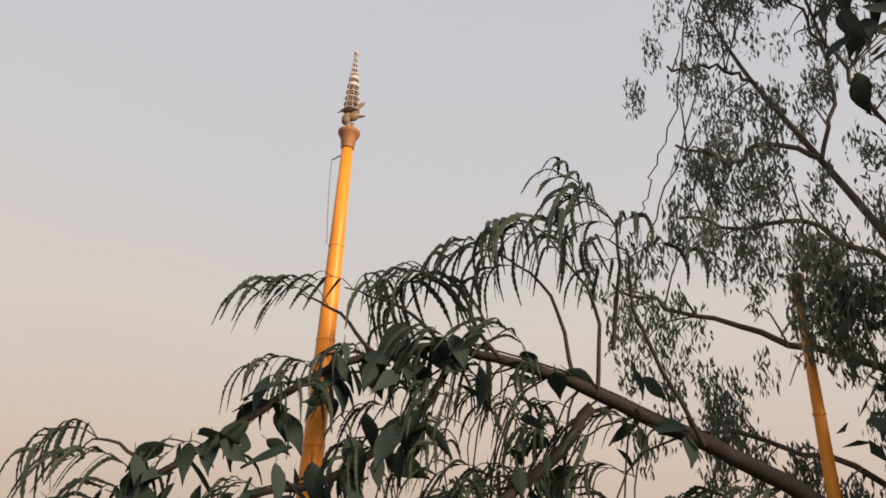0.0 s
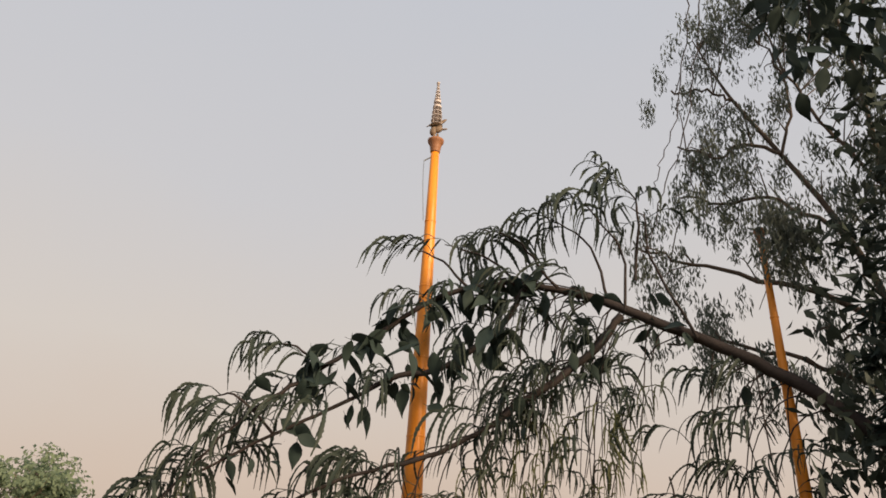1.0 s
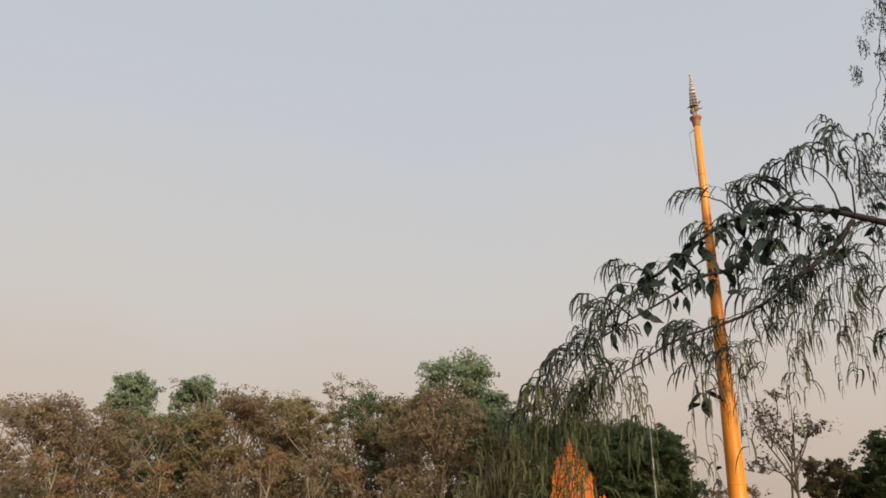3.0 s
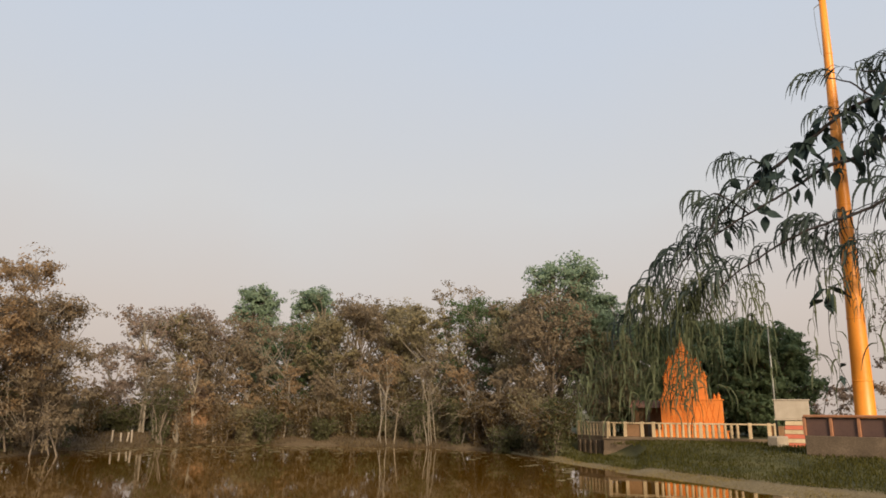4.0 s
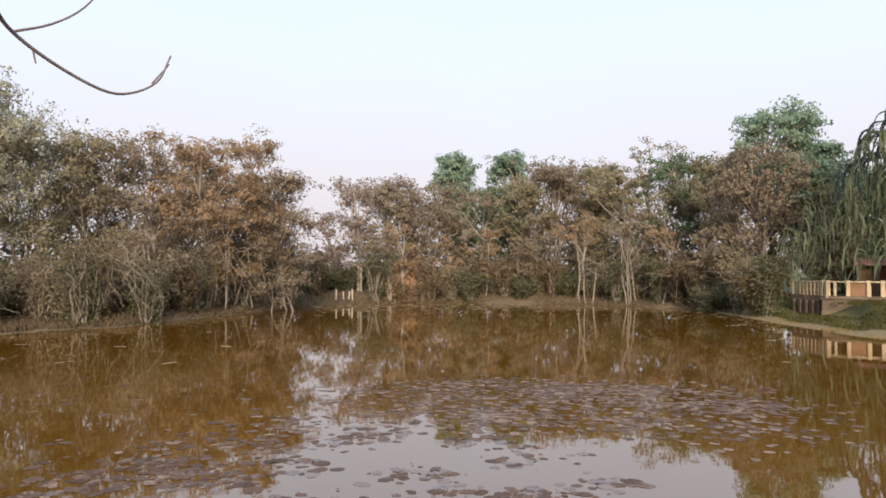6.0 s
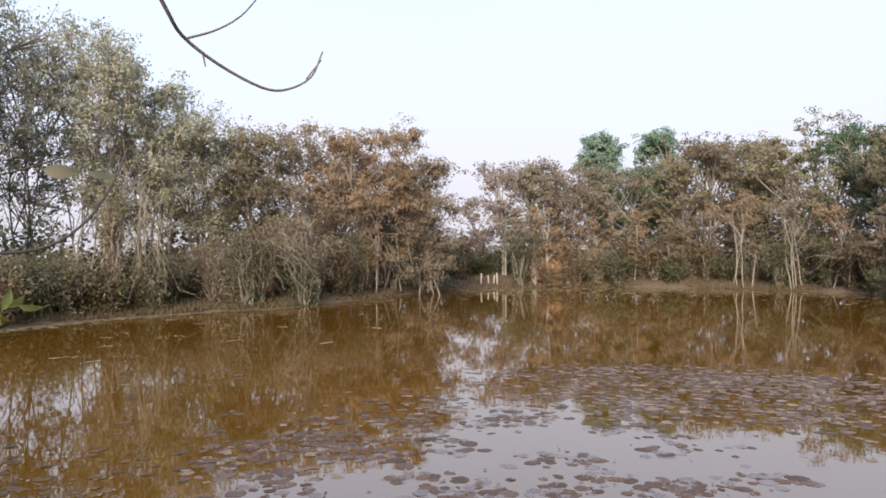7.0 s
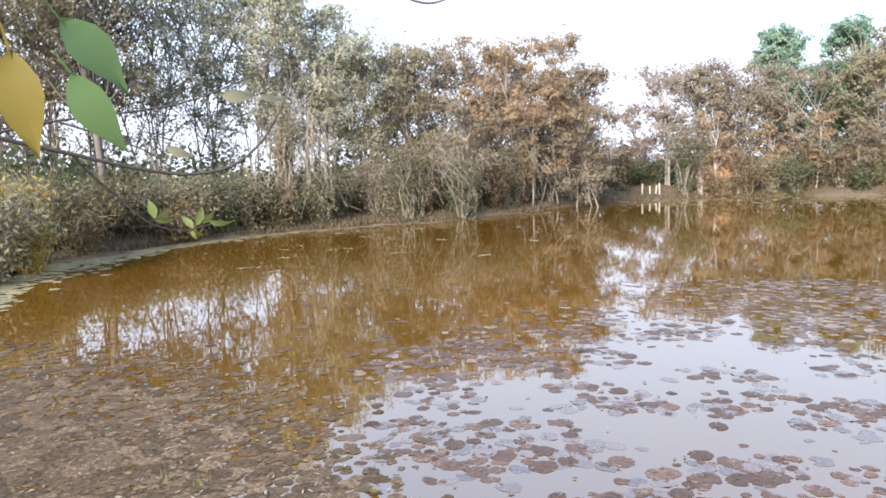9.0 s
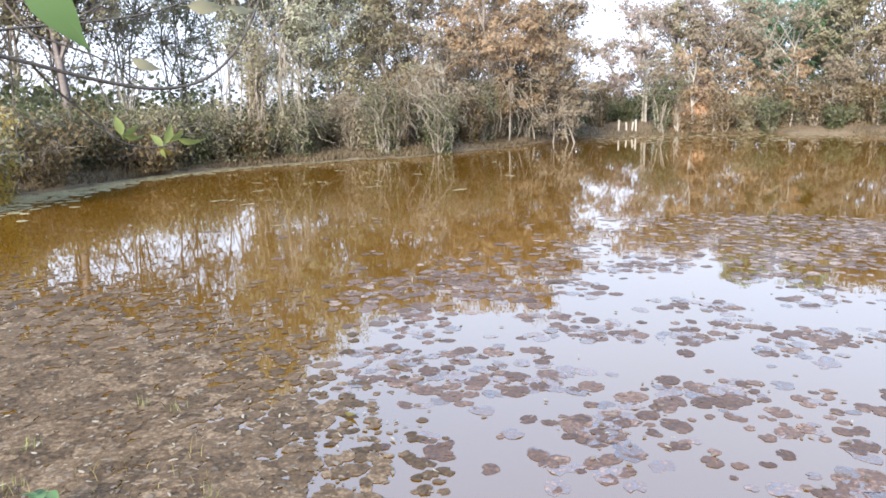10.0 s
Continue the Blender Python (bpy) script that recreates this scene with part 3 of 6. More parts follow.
def thicket(name, bearing, d, height, width, leaves, bark, label, seed=0, stems=14, per=90, leaf=0.2, sigma=0.3, arch=0.6):
    """A twiggy bush: arching stems from one foot with leaves along them."""
    rng = np.random.default_rng(seed + 900)
    base = spot(bearing, 0, d)
    z0 = ground_z(base[0], base[1]) - 0.05
    root = new(name)
    root.location = (base[0], base[1], z0)
    tagged(root, label, "bush")
    wood, lc, la = [], [], []
    for k in range(stems):
        a = rng.uniform(0, 2 * math.pi)
        out = rng.uniform(0.2, 1.0) * width / 2
        h = height * rng.uniform(0.6, 1.05)
        way = np.array([math.cos(a), math.sin(a), 0])
        path = smooth_path([way * 0.08 * out, way * out * 0.45 + [0, 0, h * 0.75], way * out * (0.8 + 0.3 * arch) + [0, 0, h * (1 - 0.45 * arch * rng.uniform(0.2, 1))]], 8)
        path += rng.normal(size=(8, 3)) * 0.03 * height
        path[0, 2] = -0.1
        wood.append((path, 0.012 * height + 0.01, 0.008))
        for j in range(4):
            i = rng.integers(3, 8)
            wood.append((smooth_path([path[i], path[i] + rng.normal(size=3) * 0.12 * height, path[i] + rng.normal(size=3) * 0.2 * height - [0, 0, 0.06 * height]], 4), 0.008, 0.004))
        n = per
        i = rng.uniform(0.2, 7, n)
        lo = i.astype(int)
        p = path[lo] + (path[np.minimum(lo + 1, 7)] - path[lo]) * (i - lo)[:, None]
        lc.append(p + np.clip(rng.normal(size=(n, 3)), -1.5, 1.5) * sigma)
        la.append(rng.normal(size=(n, 3)) - [0, 0, 0.4])
    v, f = tubes(wood, 3)
    link_mesh("stem", fast_mesh("stem", v, f, True), bark, root)
    c = np.vstack(lc)
    c[:, 2] = np.maximum(c[:, 2], 0.06)
    v, f = leaf_quads(c, np.vstack(la), leaf * 1.1, leaf * 0.4, rng)
    link_mesh("foliage", fast_mesh("foliage", v, f), leaves, root)
    return root


FAR = [  # bearing, distance, top elevation, crown width, leaves, stems, kind
    (9.3, 56, 4.8, 4.0, L_PINK, 2, "sparse"), (11.3, 54, 7.6, 5.5, L_PINK, 2, "sparse"), (13.4, 57, 7.2, 5.5, L_OLIVE, 1, ""), (15.2, 57, 7.6, 5.5, L_PINK, 2, "sparse"),
    (17.0, 55, 7.3, 6.0, L_UMBER, 1, ""), (19.3, 60, 9.5, 3.3, L_GREEN, 1, "tall"), (20.8, 54, 6.8, 6.0, L_UMBER, 3, "sparse"), (23.7, 60, 9.6, 3.7, L_GREEN, 1, "tall"),
    (22.6, 56, 7.0, 5.0, L_DARK, 1, ""), (25.2, 54, 7.8, 5.6, L_OLIVE, 1, ""), (27.2, 54, 8.9, 5.5, L_UMBER, 3, ""), (28.6, 57, 8.3, 6.0, L_OLIVE, 1, ""), (30.4, 55, 8.9, 5.5, L_OLIVE, 2, ""),
    (32.3, 53, 8.4, 6.0, L_OLIVE, 3, ""), (34.8, 55, 10.2, 5.0, L_UMBER, 1, "sparse"), (36.8, 53, 8.9, 6.0, L_DARK, 1, ""), (38.8, 54, 8.6, 5.5, L_UMBER, 2, ""), (40.6, 47, 8.8, 5.0, L_OLIVE, 1, ""),
    (42.6, 43.5, 9.6, 6.2, L_UMBER, 1, ""), (43.7, 47, 12.5, 4.8, L_GREEN, 1, "tall"), (46.2, 48, 9.6, 4.2, L_GREEN, 1, "tall"), (46.6, 46, 6.4, 5.6, L_OLIVE, 1, ""),
]
for k, (b, d, el, w, lv, st, kd) in enumerate(FAR):
    lab = {"sparse": "sparse half-bare tree with pinkish dry leaves on the pond bank", "tall": "tall fresh green tree rising behind the bank trees",
           "": "hazy olive-brown tree standing on the pond bank"}[kd]
    if kd == "sparse":
        tree("tree", b, d, el, w, lv, M_PALE_BARK, lab, seed=k, low=0.2, lobes=24, tips=9, per=13, leaf=0.2, aspect=0.55, stems=st + 1, sigma=0.36, fill=0.35)
    elif kd == "tall":
        tree("tree", b, d, el, w, lv, M_BARK, lab, seed=k, low=0.3, lobes=34, tips=16, per=22, leaf=0.23, aspect=0.6, stems=st, sigma=0.36, fill=0.25)
    else:
        tree("tree", b, d, el, w, lv, M_PALE_BARK if k % 2 else M_BARK, lab, seed=k, low=0.2, lobes=32, tips=13, per=16, leaf=0.2, aspect=0.58, stems=st, sigma=0.36, fill=0.4)

LEFT = [
    (5.0, 40, 8.4, 5.0, L_UMBER, 2), (2.4, 40, 10.2, 6.0, L_BROWN, 2), (-0.4, 38, 10.0, 6.0, L_BROWN, 1), (-3.2, 38, 10.9, 6.0, L_BROWN, 2), (-6.0, 37, 10.2, 6.0, L_UMBER, 2),
    (-9.0, 36, 9.8, 6.0, L_OLIVE, 1), (-11.8, 35, 10.2, 5.5, L_OLIVE, 1), (-14.6, 34, 13.2, 4.6, L_GREY, 1), (-17.6, 33, 14.2, 5.5, L_GREY, 2), (-20.6, 33, 16.8, 5.5, L_GREY, 1),
    (-24.0, 34, 18.0, 6.0, L_GREY, 1), (-27.6, 32, 19.5, 6.0, L_GREY, 2), (-31.5, 32, 20.0, 6.0, L_OLIVE, 1), (-35.5, 30, 20.0, 6.5, L_OLIVE, 2), (-40.0, 28, 20.0, 7.0, L_OLIVE, 1),
]
for k, (b, d, el, w, lv, st) in enumerate(LEFT):
    tall = b < -14
    open_ = -31 < b < -18
    airy = -18 <= b < -2
    tree("tree", b, d, el, w, lv, M_PALE_BARK if tall and b > -30 else M_BARK,
         "tall slender tree with thin grey-green foliage on the bank" if tall else "dry rusty-brown tree leaning over the pond bank",
         seed=40 + k, low=0.26 if open_ else 0.3 if tall else 0.2, lobes=30 if open_ else 36, tips=12, per=15 if open_ else 16 if airy else 22, leaf=0.16, aspect=0.52, stems=4 if open_ or airy else 3, sigma=0.36,
         fill=0.6 if open_ else 0.3 if airy else 0.5, slim=0.36 if tall else 0.6)
# thinner second row that closes the wood behind
for k, (b, d, el, w, lv) in enumerate(((-38, 40, 14, 5, L_OLIVE), (-34.5, 41, 14, 5, L_OLIVE), (-15.5, 42, 10.5, 5, L_OLIVE), (-12.5, 43, 9.6, 5, L_GREY), (-8, 43, 9.0, 5, L_OLIVE),
                                       (-4, 44, 8.6, 5, L_OLIVE), (0, 45, 8.2, 5, L_GREY), (3.4, 46, 7.4, 4, L_OLIVE), (16, 63, 6.6, 6, L_OLIVE), (21, 63, 7.0, 6, L_DARK), (26, 62, 7.2, 6, L_OLIVE), (31, 62, 7.6, 6, L_OLIVE), (36, 61, 7.6, 6, L_DARK), (40, 60, 7.6, 6, L_OLIVE))):
    tree("tree", b, d, el, w, lv, M_BARK, "thin shadowed tree in the wood behind the bank", seed=200 + k, low=0.05, lobes=18, tips=10, per=8, leaf=0.2, stems=3, sigma=0.55, fill=0.6)
# pale-stemmed small trees right at the water
for k, (b, off, el, w, st) in enumerate(((29.2, 1.0, 4.6, 3.0, 4), (33.0, 0.8, 5.0, 3.0, 5), (21.6, 1.6, 3.4, 2.6, 2), (24.2, 1.2, 2.8, 2.4, 2), (18.6, 1.4, 2.6, 2.2, 2), (12.4, 2.0, 4.0, 2.6, 2), (35.6, 1.4, 3.6, 3.0, 3), (38.8, 1.2, 3.8, 3.2, 3),
                                        (15.0, 0.7, 3.9, 2.6, 2), (4.4, 1.6, 4.4, 2.4, 2), (0.8, 1.0, 5.2, 3.0, 3), (-4.2, 0.9, 5.6, 3.4, 4))):
    tree("sapling", b, float(shore(b)) + off, el, w, L_UMBER if k % 2 else L_BROWN, M_PALE_BARK, "small pale-stemmed tree with few dry leaves at the water",
         seed=300 + k, low=0.62 if k < 2 else 0.35, lobes=12, tips=8, per=12, leaf=0.19, stems=max(1, st - 1), sigma=0.4, fill=0.15 if k < 2 else 0.4, slim=0.55 if k < 2 else 0.75)

# ---- undergrowth on the banks ----
urng = np.random.default_rng(5)
for k, b in enumerate(np.arange(8.0, 43.6, 0.95)):
    off = urng.uniform(0.3, 4.0)
    lv = [L_RUST, L_MOSS, L_RUST, L_OLIVE][k % 4]
    if 8.4 < b < 12.0 or 13.9 < b < 16.8:
        continue
    tall_ = urng.uniform(1.4, 3.6)
    if min(abs(b - 29.2), abs(b - 33.0)) < 1.0:
        tall_, off = 1.0, 3.0
    thicket("bush", b + urng.uniform(-0.4, 0.4), float(shore(b)) + off, tall_, urng.uniform(2.8, 4.6), lv, M_PALE_BARK if k % 4 == 0 else M_BARK,
            "dry twiggy bush at the water's edge", seed=k, stems=16, per=100, leaf=0.21, sigma=0.26)
for k, b in enumerate(np.arange(-45, 6.5, 1.25)):
    off = urng.uniform(0.4, 3.4)
    if b < -41:
        continue
    lv = [L_RUST, L_OLIVE, L_MOSS][k % 3] if b < -13 else [L_RUST, L_OLIVE, L_MOSS, L_UMBER, L_OLIVE, L_MOSS][k % 6]
    tall_ = urng.uniform(1.3, 2.7) * (0.9 if -32 < b < -18 else 1.0) + (1.2 if b > -9 else 0.0)
    thicket("bush", b + urng.uniform(-0.6, 0.6), float(shore(b)) + off, tall_, urng.uniform(2.4, 3.8), lv, M_BARK if b < -13 or k % 3 else M_TWIG,
            "loose brown and olive thicket overhanging the pond bank", seed=60 + k, stems=24, per=88, leaf=0.14, sigma=0.36)

for k, (b, h) in enumerate(((7.4, 2.2), (8.3, 1.5), (9.2, 1.9), (10.3, 1.7), (11.4, 2.4))):
    thicket("bush", b, float(shore(b)) + 7.0 + k % 3, h, 3.4, L_MOSS, M_BARK, "low dark green brush behind the white posts", seed=820 + k, stems=16, per=90, leaf=0.24, sigma=0.3)

thicket("bush", -2.0, float(shore(-2.0)) + 1.3, 2.3, 2.8, L_RUST, M_BARK, "dense brown and olive thicket overhanging the pond bank", seed=840, stems=22, per=150, leaf=0.14, sigma=0.26)

# the shaded depth of the wood: low brush far behind the first trees
brng = np.random.default_rng(44)
bc = []
for _ in range(900):
    b = brng.uniform(-44, 44)
    if 6.2 < b < 11.8 or -32 < b < -18 and brng.uniform() < 0.25:
        continue
    d = float(shore(b)) + brng.uniform(9, 17)
    x, y = d * math.sin(radians(b)), d * math.cos(radians(b))
    h = brng.uniform(0.2, 3.0) * (0.7 + 0.5 * noise.noise(Vector((x * 0.12, y * 0.12, 2))))
    bc.append(np.array([x, y, ground_z(x, y) + h]) + brng.normal(size=(26, 3)) * [0.8, 0.8, 0.45])
bc = np.vstack(bc)
bc[:, 2] = np.maximum(bc[:, 2], 0.75)
v, f = leaf_cards(bc, np.tile([0.0, -0.6, 0.5], (len(bc), 1)), 0.34, 0.2, brng)
tagged(link_mesh("brush", fast_mesh("brush", v, f), L_MOSS), "shaded olive brush filling the wood behind the bank", "brush", kind="stuff")

# ivy-dark trunk, a thick trunk and a yellowing bush on the wooded side
thicket("bush", -18.4, float(shore(-18.4)) + 1.0, 5.0, 1.7, L_OLIVE, M_BARK, "dark olive ivy-clad stump among the bank trees", seed=701, stems=16, per=130, leaf=0.16, sigma=0.22, arch=0.1)
tree("tree", -31.2, float(shore(-31.2)) + 4.6, 18.0, 4.6, L_OLIVE, M_GUM_BARK, "thick-trunked tree standing close to the water", seed=702, low=0.45, lobes=22, tips=12, per=18, leaf=0.14, sigma=0.4, fill=0.3, slim=0.95)
thicket("bush", -36.6, float(shore(-36.6)) - 0.8, 2.5, 2.2, L_STRAW, M_PALE_BARK, "yellowing small-leaved bush at the water's edge", seed=703, stems=16, per=220, leaf=0.13, sigma=0.22, arch=0.7)

# dry boughs drooping to the water on the wooded side
drng = np.random.default_rng(61)
for b0, el0, el1, wid, n, lean in ((-16.4, 5.0, -3.5, 1.6, 32, 1.5), (-4.6, 2.6, -3.0, 4.0, 24, -2.0), (-7.0, 1.2, -3.2, 2.4, 30, 1.0), (1.6, 1.6, -2.6, 2.4, 22, 1.2), (30.6, 0.6, -2.0, 3.0, 22, 1.6), (37.5, 1.0, -2.0, 3.0, 18, -1.5)):
    bough = tagged(new("dry_bough"), "tangle of bare pale twigs drooping towards the water", "branch")
    dd_ = float(shore(b0))
    wood = [(smooth_path([spot(b0 - lean * 0.3, -2.6, dd_ + 1.2), spot(b0 - lean * 0.1, el0 * 0.6, dd_ + 0.8), spot(b0, el0, dd_ + 0.3)], 8), 0.06, 0.03)]
    for k in range(n // 2):
        s0 = wood[0][0][drng.integers(2, 8)]
        bx = b0 + lean * drng.uniform(-0.8, 2.2) + drng.normal() * wid * 0.55
        e1 = el1 + (el0 - el1) * abs(drng.normal()) * 0.35
        end = spot(bx, e1, dd_ + drng.uniform(-0.9, 0.4))
        mid = s0 * 0.5 + end * 0.5 + np.array([0, 0, drng.uniform(-0.1, 1.2)]) + drng.normal(size=3) * 0.35
        twig = smooth_path([s0, mid, end], 10)
        twig[1:-1] += np.cumsum(drng.normal(size=(8, 3)), 0) * 0.075
        wood.append((twig, 0.012, 0.005))
        for q in range(2):
            a_ = twig[drng.integers(3, 8)]
            out = drng.normal(size=3) * 0.35 + [0, 0, -0.45]
            wood.append((smooth_path([a_, a_ + out * 0.5 + [0, 0, 0.1], a_ + out], 5), 0.009, 0.004))
    for path_, r0_, r1_ in wood:
        v, f = tubes([(path_, r0_, r1_)], 4)
        link_mesh("twig", fast_mesh("twig", v, f, True), M_TWIG, bough)

# ---- the overhanging tree on the grassy bank: feathery fronds, with a broad-leaved climber in it ----
frng = np.random.default_rng(21)


def curve_at(points, d, n, jitter=0.0, depth=0.0):
    """A smooth path through (bearing, elevation) pairs at d metres."""
    p = np.array([spot(b, e, d) for b, e in points])
    path = smooth_path(p, n)
    if jitter:
        path += frng.normal(size=path.shape) * jitter
    if depth:
        out = path[:, :2] / np.linalg.norm(path[:, :2], axis=1)[:, None]
        path[:, :2] += out * (np.linspace(0, 1, n) ** 1.5 * depth)[:, None]
    return path


def comb_strip(path, half, rng):
    """A slim folded strap with a finely toothed edge along a path: a comb of tiny closed leaflets."""
    n = len(path)
    t = np.gradient(path, axis=0)
    t /= np.linalg.norm(t, axis=1)[:, None]
    side = np.cross(t, rng.normal(size=3) + [0, 0, 0.2])
    side /= np.linalg.norm(side, axis=1)[:, None] + 1e-9
    up = np.cross(t, side)
    u = np.linspace(0, 1, n)
    w = half * np.minimum(1, 0.35 + 3.2 * u) * np.minimum(1, 0.25 + 2.6 * (1 - u)) * np.where(np.arange(n) % 2, 1.18, 0.8) * rng.uniform(0.85, 1.15, n)
    v = np.stack([path - side * w[:, None] + up * w[:, None] * 0.35, path, path + side * w[:, None] + up * w[:, None] * 0.35], 1).reshape(-1, 3)
    a = np.arange(n - 1) * 3
    f = np.vstack([np.stack([a, a + 1, a + 4, a + 3], 1), np.stack([a + 1, a + 2, a + 5, a + 4], 1)])
    return v, f


def frond_mesh(rng, length, pinnae, drop):
    """A feathery leaf: an arching stalk with slim sickle-shaped drooping combs of tiny leaflets."""
    stalk = smooth_path([(0, 0, 0), (0.35 * length, 0, 0.20 * length), (0.75 * length, 0, 0.18 * length), (1.05 * length, 0, -0.10 * length)], 8)
    wood, combs = [(stalk, 0.016, 0.008)], []
    for k in range(pinnae):
        s = 2.0 + 4.9 * (k + 0.5) / pinnae
        i = min(int(s), 6)
        p = stalk[i] + (stalk[i + 1] - stalk[i]) * (s - i)
        side = (1 if k % 2 else -1) * rng.uniform(0.2, 0.6)
        ln = drop * rng.uniform(0.7, 1.15)
        path = smooth_path([p, p + [0.26 * ln, side * 0.5 * ln, -0.02 * ln], p + [0.46 * ln, side * 0.72 * ln, -0.42 * ln], p + [0.5 * ln, side * 0.74 * ln, -0.95 * ln]], 27)
        wood.append((path[::3], 0.012, 0.006))
        if k == pinnae - 1 or rng.uniform() < 0.9:
            combs.append(comb_strip(path, rng.uniform(0.036, 0.05), rng))
    v, f = tubes(wood, 3)
    for cv, cf in combs:
        f = np.vstack([f, cf + len(v)])
        v = np.vstack([v, cv])
    me = fast_mesh("frond", v, f)
    me.materials.append(L_FROND)
    return me


def strand_mesh(rng, length):
    """A long hanging twig from which slim sickle-shaped combs of leaflets droop."""
    n = max(10, int(length / 0.2))
    path = smooth_path([(0, 0, 0), (0.14 * length, 0, 0.02 * length), (0.24 * length, 0.02, -0.2 * length), (0.28 * length, 0.03, -0.6 * length), (0.27 * length, 0.0, -length)], n)
    path += rng.normal(size=path.shape) * 0.025
    wood, combs = [(path, 0.02, 0.007)], []
    k = 1.0
    while k < n - 1:
        p = path[int(k)]
        k += rng.uniform(0.7, 1.6)
        a, ln = rng.uniform(0, 2 * math.pi), rng.uniform(0.5, 1.15)
        out = np.array([math.cos(a), math.sin(a), 0]) * rng.uniform(0.2, 0.5) * ln
        comb = smooth_path([p, p + out * 0.6 + [0, 0, -0.08 * ln], p + out * 1.05 + [0, 0, -0.5 * ln], p + out * rng.uniform(0.9, 1.3) + [0, 0, -ln]], 16)
        wood.append((comb[::3], 0.010, 0.005))
        combs.append(comb_strip(comb, rng.uniform(0.022, 0.033), rng))
    v, f = tubes(wood, 3)
    for cv, cf in combs:
        f = np.vstack([f, cf + len(v)])
        v = np.vstack([v, cv])
    me = fast_mesh("hanging_twig", v, f)
    me.materials.append(L_STRAND)
    return me


def broad_leaf_mesh(name, length, width, mat, curl=0.12):
    """One ovate leaf with a pointed tip, folded along its midrib, on a short stalk."""
    outline = [(0.0, 0.03), (0.10, 0.5), (0.26, 0.93), (0.42, 1.0), (0.62, 0.74), (0.82, 0.30), (1.0, 0.0)]
    v, f = [], []
    for s, w in outline:
        z = -curl * length * (s - 0.35) ** 2 * 2
        for side in (-1, 0, 1):
            v.append((s * length, side * w * width / 2, z + (0.10 * width if side else 0)))
    for i in range(len(outline) - 1):
        for j in (0, 1):
            a = i * 3 + j
            f.append((a, a + 1, a + 4, a + 3))
    k = len(v)
    v += [(-0.22 * length, -0.009 * length, 0.06 * length), (-0.22 * length, 0.009 * length, 0.06 * length), (0, 0.014 * length, 0.0), (0, -0.014 * length, 0.0)]
    f.append((k, k + 1, k + 2, k + 3))
    me = poly_mesh(name, v, f, True)
    me.materials.append(mat)
    return me


def put(name, me, parent, at, yaw, tilt=0.0, roll=0.0, size=1.0, label=""):
    ob = new(name, me)
    ob.parent = parent
    ob.matrix_basis = Matrix.Translation(tuple(map(float, at))) @ Euler((roll, tilt, yaw), "XYZ").to_matrix().to_4x4() @ Matrix.Diagonal((size, size, size, 1))
    if label:
        ob["label"] = label
    return ob


TB = 92.0
foot = spot(TB, 0, 31.0)
foot[2] = ground_z(foot[0], foot[1])
acacia = tagged(new("overhanging_tree"), "large dark tree with drooping feathery fronds over the bank", "tree")
MAIN = curve_at([(TB - 0.5, 2.5), (89.0, 8.8), (86.1, 12.2), (84.6, 14.0), (82.3, 16.3), (79.7, 18.1), (77.3, 19.3), (75.0, 20.3), (73.0, 21.2), (71.3, 21.7), (69.5, 22.1), (68.0, 22.2)], 31.3, 40, 0.02)
ARM_A = curve_at([(68.3, 22.15), (66.4, 22.0), (64.6, 21.4), (62.9, 20.4), (61.1, 19.2), (59.4, 18.1), (57.7, 17.0), (56.0, 15.8), (54.5, 14.2), (53.0, 12.2), (51.6, 9.6)], 31.2, 40, 0.02, -0.4)
ARM_B = curve_at([(69.4, 22.0), (68.4, 20.4), (66.7, 19.1), (65.0, 18.2), (62.9, 17.8), (61.2, 17.0), (59.5, 16.2), (57.4, 15.2), (55.2, 14.0), (52.6, 12.4), (50.9, 9.6), (49.4, 6.8)], 31.0, 44, 0.02, 0.3)
ARM_C = curve_at([(74.0, 20.5), (72.9, 19.2), (71.1, 17.9), (69.4, 16.8), (67.6, 15.6), (65.9, 14.8), (64.2, 14.2), (61.9, 13.6), (59.4, 12.6), (57.0, 11.2), (55.0, 9.8), (53.2, 7.4)], 30.8, 40, 0.02, -0.5)
TWIGS = [
    curve_at([(74.2, 20.7), (74.3, 23.2), (73.2, 25.0), (72.2, 26.0)], 31.2, 12, 0.02),
    curve_at([(73.4, 21.0), (72.8, 23.6), (71.4, 24.8), (70.0, 25.5)], 31.4, 12, 0.02),
    curve_at([(71.0, 21.8), (69.6, 23.6), (68.6, 24.4), (67.2, 24.8)], 31.0, 12, 0.02),
    curve_at([(69.0, 22.2), (67.4, 23.4), (66.2, 23.8), (65.2, 24.2)], 31.3, 12, 0.02),
    curve_at([(66.4, 22.0), (65.2, 23.2), (64.2, 23.7), (63.4, 23.9)], 31.2, 12, 0.02),
    curve_at([(59.4, 18.1), (58.2, 18.9), (57.2, 19.2), (56.6, 18.9)], 31.2, 10, 0.02),
    curve_at([(57.4, 15.2), (55.6, 16.6), (54.6, 16.8), (53.9, 16.2)], 31.1, 10, 0.02),
    curve_at([(74.8, 22.0), (75.2, 25.0), (75.0, 26.0), (74.2, 26.7)], 31.2, 12, 0.02),
    curve_at([(77.3, 19.3), (75.6, 23.0), (75.5, 24.8), (74.8, 25.4)], 31.0, 12, 0.02),
]
limbs = [("limb", MAIN, 0.22, 0.075), ("branch", ARM_A, 0.085, 0.02), ("branch", ARM_B, 0.085, 0.02), ("branch", ARM_C, 0.10, 0.02)]
limbs += [("twig", t, 0.045, 0.015) for t in TWIGS]
hang_from = []
